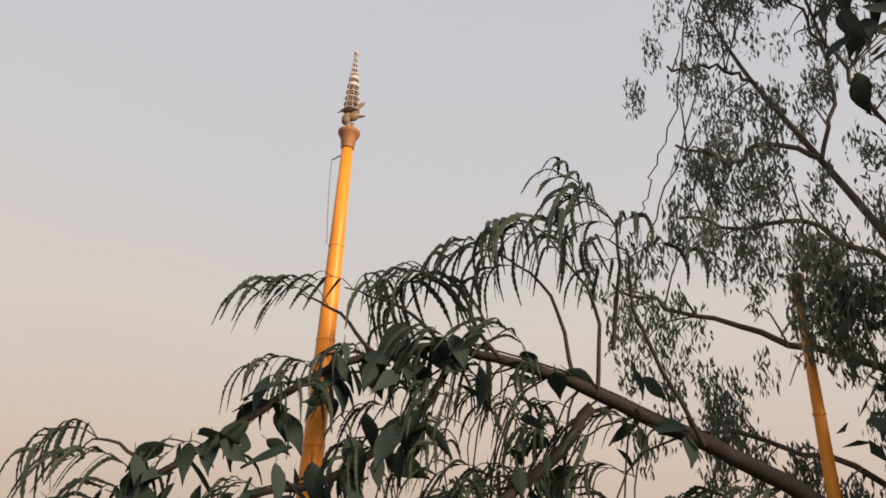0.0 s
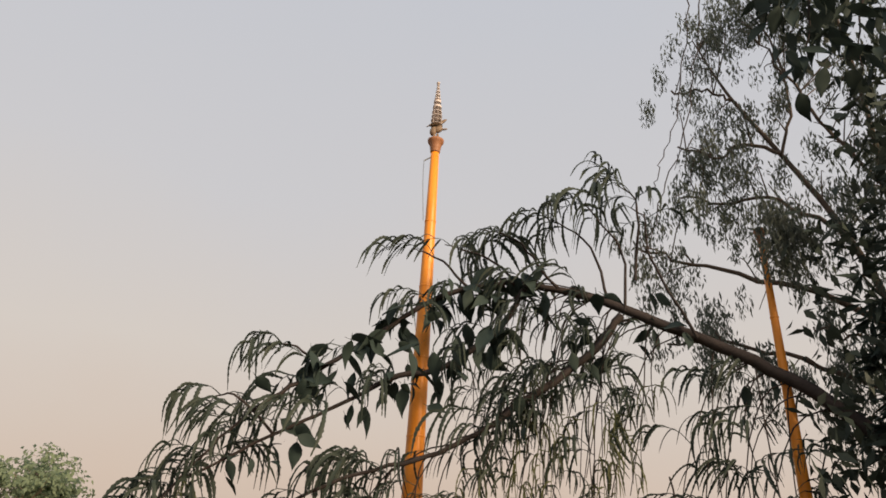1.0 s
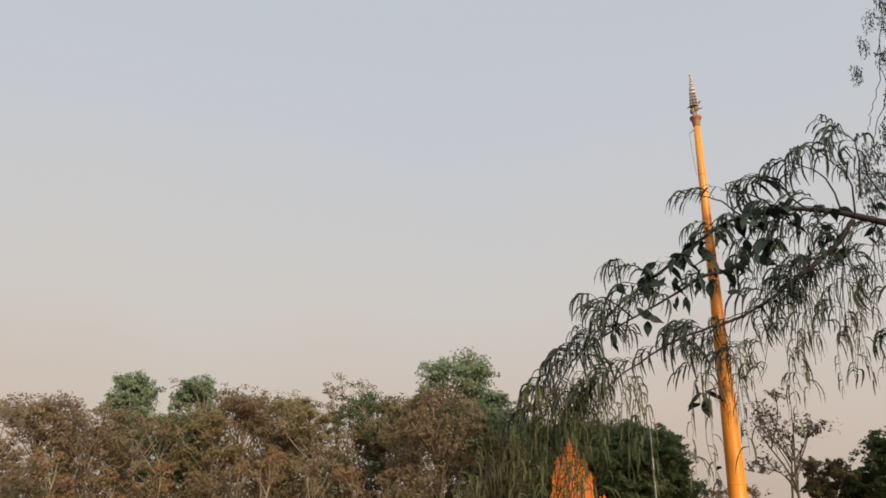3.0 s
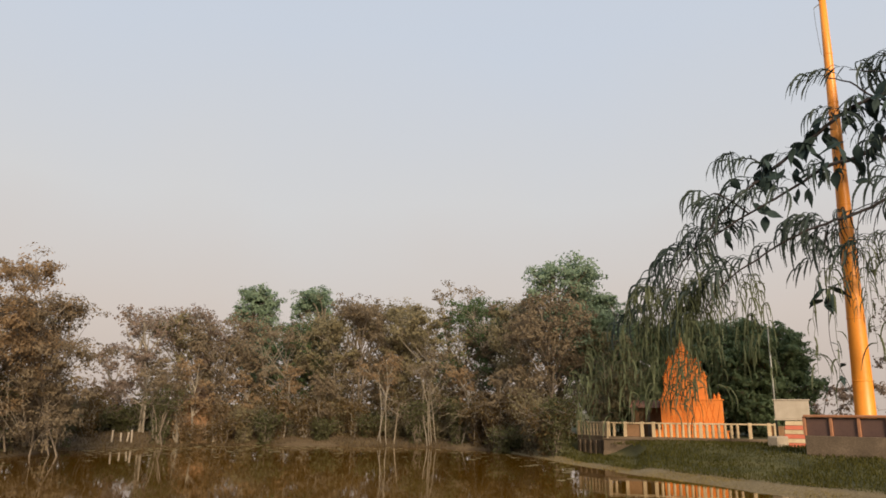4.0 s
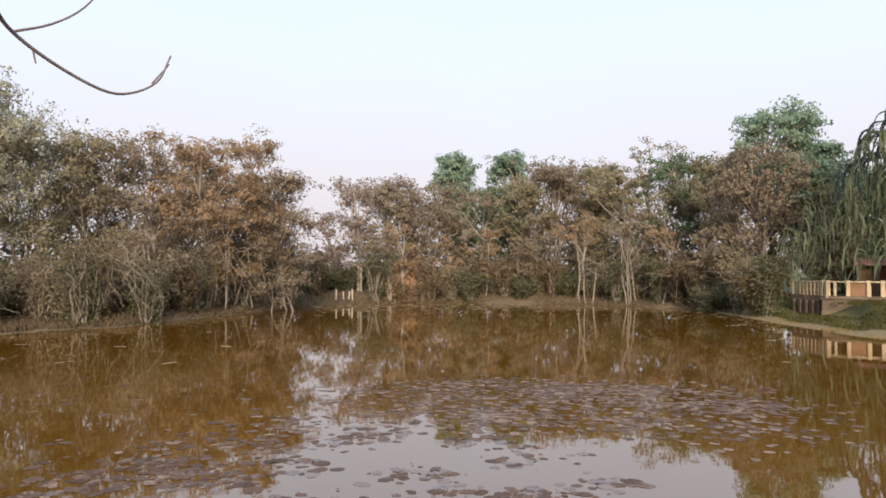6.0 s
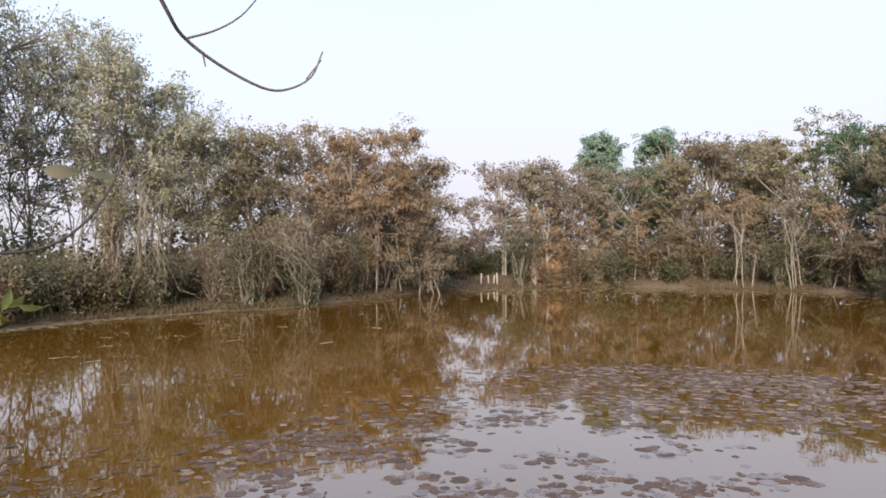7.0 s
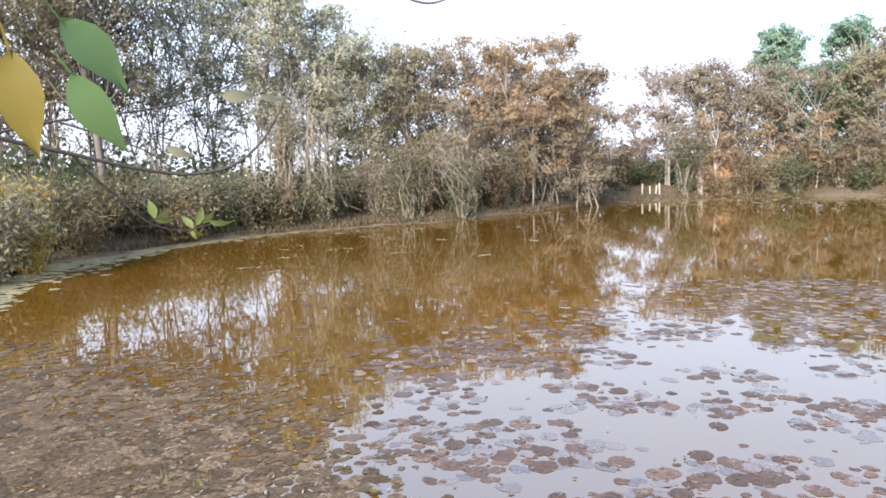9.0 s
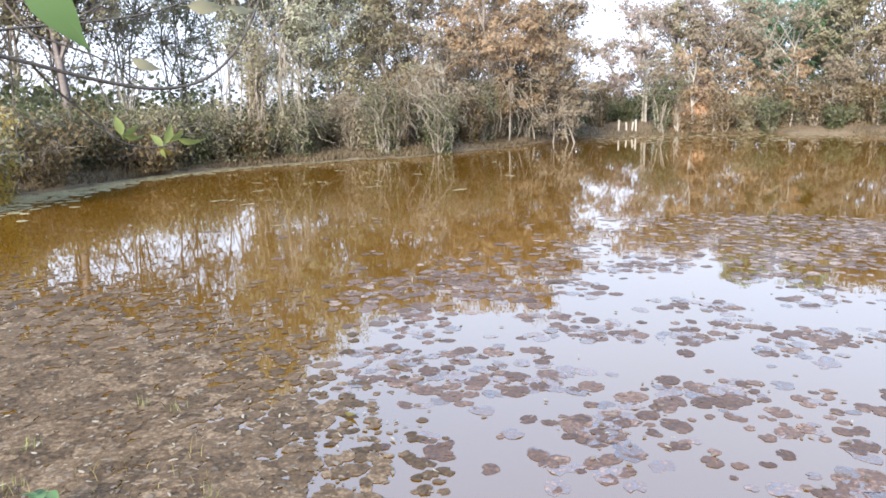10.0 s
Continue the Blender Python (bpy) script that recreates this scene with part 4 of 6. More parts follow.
for k in range(46):
    src = MAIN if k < 32 else ARM_C
    p = src[frng.integers(11, 36) if k < 32 else frng.integers(5, 27)]
    left = np.array([-math.cos(radians(76)), math.sin(radians(76)), 0]) * frng.uniform(0.3, 1.8)
    ln = frng.uniform(2.0, 6.6) if k < 32 else frng.uniform(1.2, 3.6)
    way = smooth_path([p, p + left * 0.6 + [0, 0, -0.1 * ln], p + left * 1.1 + [0, 0, -0.5 * ln], p + left * 1.3 + [frng.normal() * 0.3, frng.normal() * 0.3, -ln]], 10)
    limbs.append(("twig", way, 0.024, 0.010))
    hang_from.append(way)
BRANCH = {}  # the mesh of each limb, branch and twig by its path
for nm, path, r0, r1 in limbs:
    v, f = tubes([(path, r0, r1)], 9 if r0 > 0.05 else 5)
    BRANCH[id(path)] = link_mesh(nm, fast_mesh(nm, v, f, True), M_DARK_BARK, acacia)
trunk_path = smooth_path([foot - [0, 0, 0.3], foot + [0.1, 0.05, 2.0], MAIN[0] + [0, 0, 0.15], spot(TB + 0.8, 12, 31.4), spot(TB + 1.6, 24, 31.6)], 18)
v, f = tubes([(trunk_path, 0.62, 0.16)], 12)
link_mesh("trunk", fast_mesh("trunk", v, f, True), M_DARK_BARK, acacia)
# dense dark crown over the trunk
cc, ca = [], []
for k in range(44):
    b, e = frng.uniform(86.9, 94.5), frng.uniform(13, 40)
    c = spot(b, e, frng.uniform(29.6, 33.5))
    n = 55
    cc.append(c + np.clip(frng.normal(size=(n, 3)), -1.5, 1.5) * np.array([0.85, 0.85, 0.6]))
    al_ = frng.normal(size=(n, 3))
    al_[:, 2] -= 0.8
    ca.append(al_)
v, f = leaf_quads(np.vstack(cc), np.vstack(ca), 0.5, 0.2, frng)
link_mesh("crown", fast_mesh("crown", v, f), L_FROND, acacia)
# looser sprays along the near side of the crown and below the great limb
crng = np.random.default_rng(57)
cc, ca = [], []
for k in range(44):
    b, e = (crng.uniform(85.2, 88.2), crng.uniform(18, 36)) if k < 18 else (crng.uniform(82.8, 87.0), crng.uniform(11, 23))
    cc.append(spot(b, e, crng.uniform(29.8, 32.5)) + np.clip(crng.normal(size=(30, 3)), -1.5, 1.5) * np.array([0.7, 0.7, 0.5]))
    ca.append(crng.normal(size=(30, 3)) - [0, 0, 0.8])
v, f = leaf_quads(np.vstack(cc), np.vstack(ca), 0.46, 0.17, crng)
link_mesh("crown", fast_mesh("crown", v, f), L_FROND, acacia)
# fans of strap leaves low over the great limb
cc, ca = [], []
for k in range(150):
    b = frng.uniform(84.2, 92)
    e = 13.5 + (frng.uniform(0, 1) ** 1.2) * float(np.interp(b, [84.6, 86.5, 92], [8.5, 11.0, 16.0]))
    c = spot(b, e, frng.uniform(29.8, 31.4))
    n = 16
    fan = np.stack([frng.normal(size=n) * 0.7 - 0.5, frng.normal(size=n) * 0.7 + 0.1, frng.normal(size=n) * 0.5 - 0.35], 1)
    fan /= np.linalg.norm(fan, axis=1)[:, None]
    cc.append(c + fan * 0.38)
    ca.append(fan)
v, f = leaf_quads(np.vstack(cc), np.vstack(ca), 0.72, 0.12, frng)
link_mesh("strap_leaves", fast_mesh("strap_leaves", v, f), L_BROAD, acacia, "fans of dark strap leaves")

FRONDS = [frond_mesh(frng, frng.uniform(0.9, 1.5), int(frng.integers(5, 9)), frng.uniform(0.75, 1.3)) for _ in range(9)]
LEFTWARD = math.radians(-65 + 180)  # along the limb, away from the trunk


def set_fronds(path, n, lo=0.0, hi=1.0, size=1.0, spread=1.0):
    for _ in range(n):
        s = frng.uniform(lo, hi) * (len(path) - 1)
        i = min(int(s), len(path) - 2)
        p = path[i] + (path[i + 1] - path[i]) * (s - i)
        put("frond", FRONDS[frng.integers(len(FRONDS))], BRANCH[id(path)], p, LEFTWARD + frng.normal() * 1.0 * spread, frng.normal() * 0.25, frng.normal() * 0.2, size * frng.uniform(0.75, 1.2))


set_fronds(ARM_A, 8, 0.05, 0.6, 0.9)
set_fronds(ARM_A, 14, 0.55, 1.0, 1.0)
set_fronds(ARM_B, 8, 0.1, 0.6, 0.9)
set_fronds(ARM_B, 7, 0.72, 1.0, 0.95)
set_fronds(ARM_B, 18, 0.55, 1.0, 1.0)
set_fronds(ARM_C, 5, 0.15, 0.6, 0.8)
set_fronds(ARM_C, 6, 0.72, 1.0, 0.95)
set_fronds(ARM_C, 15, 0.55, 1.0, 1.0)
set_fronds(MAIN, 7, 0.35, 1.0, 1.0, 1.5)
for k, t in enumerate(TWIGS):
    set_fronds(t, 2 if k in (4, 5, 6) else 4, 0.5, 1.0, 1.0, 1.2)
for t in hang_from:
    set_fronds(t, 3, 0.3, 1.0, 0.75, 1.5)

STRANDS = [strand_mesh(frng, ln) for ln in (2.2, 3.0, 3.9, 4.8)]
for k in range(44):
    b = frng.uniform(48.8, 58.0)
    e = float(np.interp(b, [47.5, 50, 53, 58], [5.2, 8.2, 9.8, 10.2])) + frng.normal() * 1.0
    low_el = float(np.interp(b, [47.5, 50, 54, 58], [0.5, -0.3, 0.4, 3.2]))
    want = 31 * (math.tan(radians(e)) - math.tan(radians(low_el))) * frng.uniform(0.6, 1.05)
    me = STRANDS[int(np.argmin([abs(x - want) for x in (2.2, 3.0, 3.9, 4.8)]))]
    put("hanging_twig", me, acacia, spot(b, e, 31 + frng.normal() * 0.8), LEFTWARD + frng.normal() * 0.9, 0, 0, frng.uniform(0.85, 1.05))

for k in range(16):
    put("hanging_twig", STRANDS[frng.integers(1, 4)], acacia, spot(frng.uniform(50.6, 55.0), 9.6 + frng.normal() * 0.8, 30.6 + frng.normal() * 0.4), LEFTWARD + frng.normal() * 0.9, 0, 0, frng.uniform(0.85, 1.05))
# loose strands under the great limb
for k in range(22):
    b = frng.uniform(62.5, 76.0)
    e = float(np.interp(b, [62.5, 68, 76], [12.0, 13.5, 15.0])) + frng.normal() * 1.6
    put("hanging_twig", STRANDS[frng.integers(1, 4)], acacia, spot(b, e, 31 + frng.normal() * 0.5), LEFTWARD + frng.normal() * 1.2, 0, 0, frng.uniform(0.75, 1.0))
# a thinner curtain beyond the ends of the arms, down to the terrace corner
for k in range(20):
    b = frng.uniform(43.6, 49.6)
    e = float(np.interp(b, [43.6, 46, 49.6], [3.0, 4.6, 6.4])) + frng.normal() * 0.7
    want = 31 * (math.tan(radians(e)) + math.tan(radians(frng.uniform(-0.4, 2.2))))
    me = STRANDS[int(np.argmin([abs(x - want) for x in (2.2, 3.0, 3.9, 4.8)]))]
    put("hanging_twig", me, acacia, spot(b, e, 31 + frng.normal() * 0.8), LEFTWARD + frng.normal() * 0.9, 0, 0, frng.uniform(0.7, 0.95))
CURTAIN = curve_at([(51.6, 9.6), (50.0, 8.2), (48.0, 6.6), (46.0, 5.0), (44.2, 3.4)], 31.0, 14, 0.03)
v, f = tubes([(CURTAIN, 0.022, 0.008)], 5)
link_mesh("twig", fast_mesh("twig", v, f, True), M_DARK_BARK, acacia)

# the climber with broad leaves
vine = tagged(new("climbing_vine"), "broad-leaved climber with dark pointed leaves twined in the branches", "vine")
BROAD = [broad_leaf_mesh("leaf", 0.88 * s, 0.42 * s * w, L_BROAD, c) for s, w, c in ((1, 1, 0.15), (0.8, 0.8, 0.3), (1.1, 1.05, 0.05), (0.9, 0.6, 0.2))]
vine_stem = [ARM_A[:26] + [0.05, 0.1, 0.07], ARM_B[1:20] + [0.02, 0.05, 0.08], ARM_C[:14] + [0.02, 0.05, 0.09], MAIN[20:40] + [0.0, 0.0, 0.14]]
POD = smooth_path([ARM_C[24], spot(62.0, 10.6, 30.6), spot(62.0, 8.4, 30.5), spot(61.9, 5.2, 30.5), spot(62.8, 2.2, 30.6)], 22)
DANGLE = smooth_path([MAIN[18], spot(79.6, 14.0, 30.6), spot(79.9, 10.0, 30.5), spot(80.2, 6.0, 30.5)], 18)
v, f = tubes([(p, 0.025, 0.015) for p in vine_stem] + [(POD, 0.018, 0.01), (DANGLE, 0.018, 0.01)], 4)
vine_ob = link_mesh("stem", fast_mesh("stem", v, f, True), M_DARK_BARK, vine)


def set_leaves(path, n, lo, hi, spread=0.35, size=1.0):
    for _ in range(n):
        s = frng.uniform(lo, hi) * (len(path) - 1)
        p = path[int(s)] + frng.normal(size=3) * spread * np.array([1, 1, 0.8])
        put("leaf", BROAD[frng.integers(len(BROAD))], vine_ob, p, frng.uniform(0, 6.28), frng.uniform(0.1, 1.5), frng.normal() * 0.6, size * frng.uniform(0.65, 1.15))


set_leaves(ARM_A, 72, 0.05, 0.6, 0.36, 1.05)
set_leaves(ARM_B, 60, 0.0, 0.42, 0.42, 1.0)
set_leaves(ARM_B, 16, 0.45, 0.75, 0.35, 0.8)
set_leaves(ARM_C, 34, 0.05, 0.35, 0.5, 0.8)
set_leaves(MAIN, 24, 0.6, 1.0, 0.45, 0.9)
set_leaves(MAIN, 10, 0.3, 0.55, 0.4, 0.9)
set_leaves(POD, 9, 0.35, 0.5, 0.2, 0.95)
set_leaves(POD, 8, 0.5, 1.0, 0.1, 0.5)
set_leaves(DANGLE, 8, 0.4, 1.0, 0.12, 0.7)

# a leafy spray hanging in from above
spray = tagged(new("leafy_spray"), "dark broad-leaved spray hanging from an overhead bough", "branch")
SPRAY = [curve_at([(90, 38), (87, 36.5), (84.8, 35.2), (83.0, 34.0)], 30.6, 12, 0.03), curve_at([(86.0, 36), (85.0, 33.8), (84.4, 31.8), (84.2, 30.6)], 30.4, 12, 0.03),
         curve_at([(89, 36), (87.6, 33.5), (86.6, 31.4), (86.4, 29.8)], 30.5, 12, 0.03)]
v, f = tubes([(p, 0.05, 0.012) for p in SPRAY], 5)
spray_ob = link_mesh("twig", fast_mesh("twig", v, f, True), M_DARK_BARK, spray)
for path in SPRAY:
    for _ in range(52):
        p = path[int(frng.uniform(2, 12))] + frng.normal(size=3) * 0.4
        put("leaf", BROAD[frng.integers(len(BROAD))], spray_ob, p, frng.uniform(0, 6.28), frng.uniform(0.4, 1.5), frng.normal() * 0.5, frng.uniform(0.65, 1.0))
# loose trailing creepers
for pts in ([(80.6, 38), (79.2, 33), (78.0, 29), (76.4, 25.5), (75.2, 23.0)], [(79.6, 38), (78.8, 33.5), (77.2, 28.5), (76.0, 26.0)], [(83.4, 40), (81.8, 35.6), (81.4, 34.6)], [(75.4, 13.6), (76.2, 11.2), (77.8, 9.9), (79.4, 10.0), (81.0, 10.4)]):
    p = curve_at(pts, 30.9, 26, 0.05)
    v, f = tubes([(p, 0.022, 0.014)], 4)
    creeper = tagged(new("creeper"), "thin bare creeper trailing from the high branches", "vine")
    link_mesh("stem", fast_mesh("stem", v, f, True), M_DARK_BARK, creeper)

# ---- the tall gum tree behind ----
gum = tagged(new("gum_tree"), "tall gum tree with drooping grey-green leaf clumps and thin limbs", "tree")
g0 = spot(88.4, 0, 33.2)
g0[2] = ground_z(g0[0], g0[1]) - 0.1
gum_paths = [(smooth_path([g0 + [0, 0, 0], spot(87.6, 10, 33.2), spot(86.4, 17, 33.2), spot(84.7, 23.1, 33.2), spot(82.6, 27.2, 33.2), spot(80.9, 30.0, 33.2), spot(80.0, 31.8, 33.2), spot(79.2, 33.6, 33.2)], 24), 0.14, 0.02),
             (smooth_path([spot(87.5, 11, 33.3), spot(86.8, 17, 33.3), spot(86.7, 23.2, 33.3), spot(86.8, 29, 33.3), spot(86.4, 36, 33.3)], 16), 0.14, 0.04)]
LIMB_EL = []
for (pts, r) in (([(86.0, 18.2), (83.3, 20.6), (80.1, 21.8), (77.4, 22.8), (74.9, 23.6)], 0.10), ([(84.7, 23.1), (83.2, 24.2), (81.3, 25.3), (79.3, 25.3), (77.4, 25.8)], 0.07),
                 ([(82.6, 27.2), (80.7, 28.0), (79.6, 27.5), (77.6, 28.4)], 0.06), ([(80.9, 30.0), (80.1, 30.6), (78.6, 31.0), (77.6, 31.2)], 0.045), ([(86.7, 25), (84.6, 28.4), (83.6, 31), (82.8, 34.0)], 0.06),
                 ([(87, 15.4), (83.6, 17.2), (80.6, 18.4), (78.2, 19.0), (76.0, 19.0)], 0.08), ([(86.7, 23), (88.6, 26), (90, 29)], 0.08), ([(86.4, 17), (84.4, 18.6), (83.6, 18.8), (82.6, 19.4)], 0.05),
                 ([(82.6, 27.2), (83.4, 29.4), (83.2, 31.6), (82.4, 33.4)], 0.05)):
    p = curve_at(pts, 33.0, 16, 0.05)
    gum_paths.append((p, r, 0.03))
    LIMB_EL.append(p)
gc, ga = [], []
grng = np.random.default_rng(77)
edge_el = [15, 18, 20, 22, 24, 26, 28, 30, 32, 34, 36]
edge_b = [81.0, 77.5, 75.6, 74.6, 75.0, 77.0, 77.4, 77.6, 77.8, 79.6, 84.0]
for k in range(215):
    e = grng.uniform(14, 36)
    lb = float(np.interp(e, edge_el, edge_b))
    b = lb + (90 - lb) * grng.uniform(0, 1) ** 1.15
    if 81.0 < b < 82.8 and 12 < e < 21.0:
        continue
    tip = spot(b, e, 33 + grng.normal() * 0.8)
    limb = min(LIMB_EL + [gum_paths[0][0]], key=lambda q: float(np.min(np.linalg.norm(q - tip, axis=1))))
    j = int(np.argmin(np.linalg.norm(limb - tip, axis=1)))
    j = max(0, j - 1)
    gum_paths.append((smooth_path([limb[j], (limb[j] + tip) / 2 + [0, 0, 0.25] + grng.normal(size=3) * 0.12, tip], 6), 0.022, 0.010))
    for q in range(int(grng.integers(2, 4))):
        c = tip + grng.normal(size=3) * np.array([0.45, 0.45, 0.3])
        n = int(grng.integers(40, 72))
        pts = c + np.clip(grng.normal(size=(n, 3)), -1.6, 1.6) * np.array([0.14, 0.14, 0.26])
        pts[:, 2] -= 0.12
        gc.append(pts)
        al_ = grng.normal(size=(n, 3)) * 0.35
        al_[:, 2] -= 1
        ga.append(al_)
for _ in range(48):  # one dense bunch in front of the far pole's head
    c = spot(81.45 + grng.normal() * 0.6, 23.0 + grng.normal() * 0.85, 30.9 + grng.normal() * 0.2)
    n = 44
    gc.append(c + np.clip(grng.normal(size=(n, 3)), -1.6, 1.6) * 0.2)
    al_ = grng.normal(size=(n, 3)) * 0.35
    al_[:, 2] -= 1
    ga.append(al_)
v, f = tubes(gum_paths, 6)
link_mesh("trunk", fast_mesh("trunk", v, f, True), M_GUM_BARK, gum)
v, f = leaf_quads(np.vstack(gc), np.vstack(ga), 0.21, 0.05, grng)
link_mesh("crown", fast_mesh("crown", v, f), L_GUM, gum)


# ---- the orange temple poles ----
def temple_pole(bearing, d, top_z, r_low, r_top, crowned, label, lean=0.0):
    head = spot(bearing, 0, d)
    at = spot(bearing - lean, 0, d)
    z0 = ground_z(at[0], at[1]) - 0.1
    root = tagged(new("temple_pole"), label, "pole")
    root.location = (at[0], at[1], z0)
    axis = Vector((head[0] - at[0], head[1] - at[1], top_z - z0))
    root.rotation_euler = Vector((0, 0, 1)).rotation_difference(axis).to_euler()
    h = axis.length
    bm = bmesh.new()
    prof = [(r_low * 1.25, 0), (r_low * 1.25, 0.35), (r_low, 0.45)]
    for k in range(1, 9):
        s = k / 8
        prof.append((r_low + (r_top - r_low) * s, 0.45 + (h - 0.45) * s))
    part("shaft", lathe(bm, prof, 28), M_GOLD, root, smooth=True)
    for s in (0.12, 0.25, 0.37, 0.5, 0.62, 0.74, 0.86):
        r = r_low + (r_top - r_low) * s
        part("joint_band", lathe(bmesh.new(), [(r + 0.002, -0.03), (r + 0.012, -0.02), (r + 0.012, 0.02), (r + 0.002, 0.03)], 28, (0, 0, 0.45 + (h - 0.45) * s)), M_GOLD, root)
    cap = lathe(bmesh.new(), [(r_top * 1.05, -0.02), (r_top * 1.25, 0.04), (r_top * 1.12, 0.10), (r_top * 1.3, 0.14), (r_top * 1.3, 0.20), (r_top * 1.5, 0.30), (r_top * 1.85, 0.40), (r_top * 2.0, 0.44), (r_top * 2.0, 0.50), (r_top * 1.6, 0.54)], 24, (0, 0, h))
    part("capital", cap, M_TERRA, root, "lotus-shaped brown capital", True)
    if not crowned:
        return root
    # cord on a bracket, down the side
    side = np.array([-math.cos(radians(bearing)), math.sin(radians(bearing)), 0])
    arm = smooth_path([side * r_top * 0.9 + [0, 0, h - 0.18], side * 0.24 + [0, 0, h - 0.24], side * 0.36 + [0, 0, h - 0.32]], 6)
    v, f = tubes([(arm, 0.02, 0.02)], 6)
    link_mesh("bracket", fast_mesh("bracket", v, f, True), M_STEEL, root)
    cord = smooth_path([arm[-1], side * 0.34 + [0, 0, h - 1.2], side * 0.24 + [0, 0, h - 2.6]], 8)
    v, f = tubes([(cord, 0.009, 0.009)], 4)
    link_mesh("cord", fast_mesh("cord", v, f, True), M_WIRE, root)
    return root


P1_TOP = EYE_Z + 33 * math.tan(radians(28.75))
temple_pole(64.55, 33.0, P1_TOP, 0.39, 0.14, True, "tall tapering orange temple pole with a lotus capital", 0.5)
temple_pole(81.35, 31.6, EYE_Z + 31.6 * math.tan(radians(22.6)), 0.22, 0.075, False, "second orange temple pole half hidden behind the gum tree")

# bird figure with a tiered parasol on the capital: one plain casting each
pt = spot(64.55, 0, 33.0)
top = P1_TOP + 0.54
bm = bmesh.new()
right = Vector((math.cos(radians(64.5)), -math.sin(radians(64.5)), 0))


def blob(bm, at, size, turn=0.0):
    m = Matrix.Translation(at) @ Matrix.Rotation(turn, 4, Vector((math.sin(radians(64.5)), math.cos(radians(64.5)), 0))) @ Matrix.Rotation(-radians(64.5), 4, "Z") @ Matrix.Diagonal((*size, 1))
    bmesh.ops.create_icosphere(bm, subdivisions=2, radius=1.0, matrix=m)


o = Vector((pt[0], pt[1], top))
for dx in (-0.06, 0.06):
    bmesh.ops.create_cone(bm, segments=8, radius1=0.035, radius2=0.045, depth=0.26, cap_ends=True, matrix=Matrix.Translation(o + right * dx + Vector((0, 0, 0.10))))
blob(bm, o + right * -0.09 + Vector((0, 0, 0.36)), (0.13, 0.10, 0.2), 0.25)
blob(bm, o + right * 0.07 + Vector((0, 0, 0.42)), (0.17, 0.10, 0.13), -0.5)
blob(bm, o + right * -0.13 + Vector((0, 0, 0.60)), (0.15, 0.06, 0.055), 0.1)
blob(bm, o + right * -0.29 + Vector((0, 0, 0.57)), (0.07, 0.02, 0.022), -0.4)
blob(bm, o + right * 0.15 + Vector((0, 0, 0.70)), (0.26, 0.035, 0.07), -0.6)
blob(bm, o + right * 0.10 + Vector((0, 0, 0.56)), (0.10, 0.06, 0.17), 0.2)
blob(bm, o + right * 0.26 + Vector((0, 0, 0.42)), (0.14, 0.04, 0.032), -0.15)
statue = link_mesh("bird_statue", bm_mesh("bird_statue", bm, True), M_STATUE)
tagged(statue, "dull gilt bird figure standing on the pole's capital", "statue")

parasol = tagged(new("tiered_parasol"), "openwork tiered metal parasol spire above the bird figure", "spire")
parasol.location = (pt[0], pt[1], top + 0.56)
parasol.scale = (1.2, 1.2, 1.22)
v, f = tubes([(np.array([(0, 0, 0.0), (0, 0, 0.8), (0, 0, 1.52)]), 0.018, 0.012)], 6)
link_mesh("rod", fast_mesh("rod", v, f, True), M_PARASOL, parasol)
tiers = [(0.02, 0.175), (0.17, 0.16), (0.32, 0.148), (0.47, 0.135), (0.62, 0.122), (0.80, 0.10), (0.94, 0.082), (1.07, 0.065), (1.20, 0.055), (1.33, 0.04), (1.45, 0.03)]
for k, (z, r) in enumerate(tiers):
    hgt = 0.022 if k not in (4, 5) else 0.08
    part("tier_ring", lathe(bmesh.new(), [(r, 0), (r + 0.01, 0.006), (r * 0.95 + 0.01, hgt), (r * 0.95, hgt)], 16, (0, 0, z)), M_PARASOL, parasol)
for lo, hi in ((0, 4), (5, 10)):
    for k in range(8):
        a = k * math.pi / 4
        p = np.array([(tiers[i][1] * math.cos(a), tiers[i][1] * math.sin(a), tiers[i][0] + 0.02) for i in range(lo, hi + 1)])
        v, f = tubes([(p, 0.006, 0.005)], 4)
        link_mesh("stay", fast_mesh("stay", v, f, True), M_PARASOL, parasol)
part("finial", lathe(bmesh.new(), [(0.01, 0), (0.05, 0.03), (0.055, 0.06), (0.02, 0.09), (0.008, 0.12)], 10, (0, 0, 1.48)), M_PARASOL, parasol)

# the great tree, its climbers and both poles stand beyond the garden wall, a fifth further off than they were laid out
FURTHER = Matrix.Translation((0, 0, EYE_Z)) @ Matrix.Scale(1.2, 4) @ Matrix.Translation((0, 0, -EYE_Z))
for ob in list(scene.collection.objects):
    if ob.parent is None and ob.name.split(".")[0] in ("overhanging_tree", "climbing_vine", "leafy_spray", "creeper", "gum_tree", "temple_pole", "bird_statue", "tiered_parasol"):
        swing = Matrix.Rotation(radians(-0.6), 4, "Z") @ Matrix.Translation((0, 0, -0.25)) if ob["category"] in ("tree", "vine", "branch") else Matrix()
        ob.matrix_basis = FURTHER @ swing @ ob.matrix_basis

# ---- temple ground across the water: stupa, fence, wall, sign, mast, hedge trees ----
stupa = tagged(new("stupa"), "bright orange tiered stupa with a slender spire behind the fence", "stupa")
sp = spot(52.6, 0, 43.0)
sz = ground_z(sp[0], sp[1]) - 0.05
stupa.location = (sp[0], sp[1], sz)
stupa.rotation_euler = (0, 0, -radians(50))


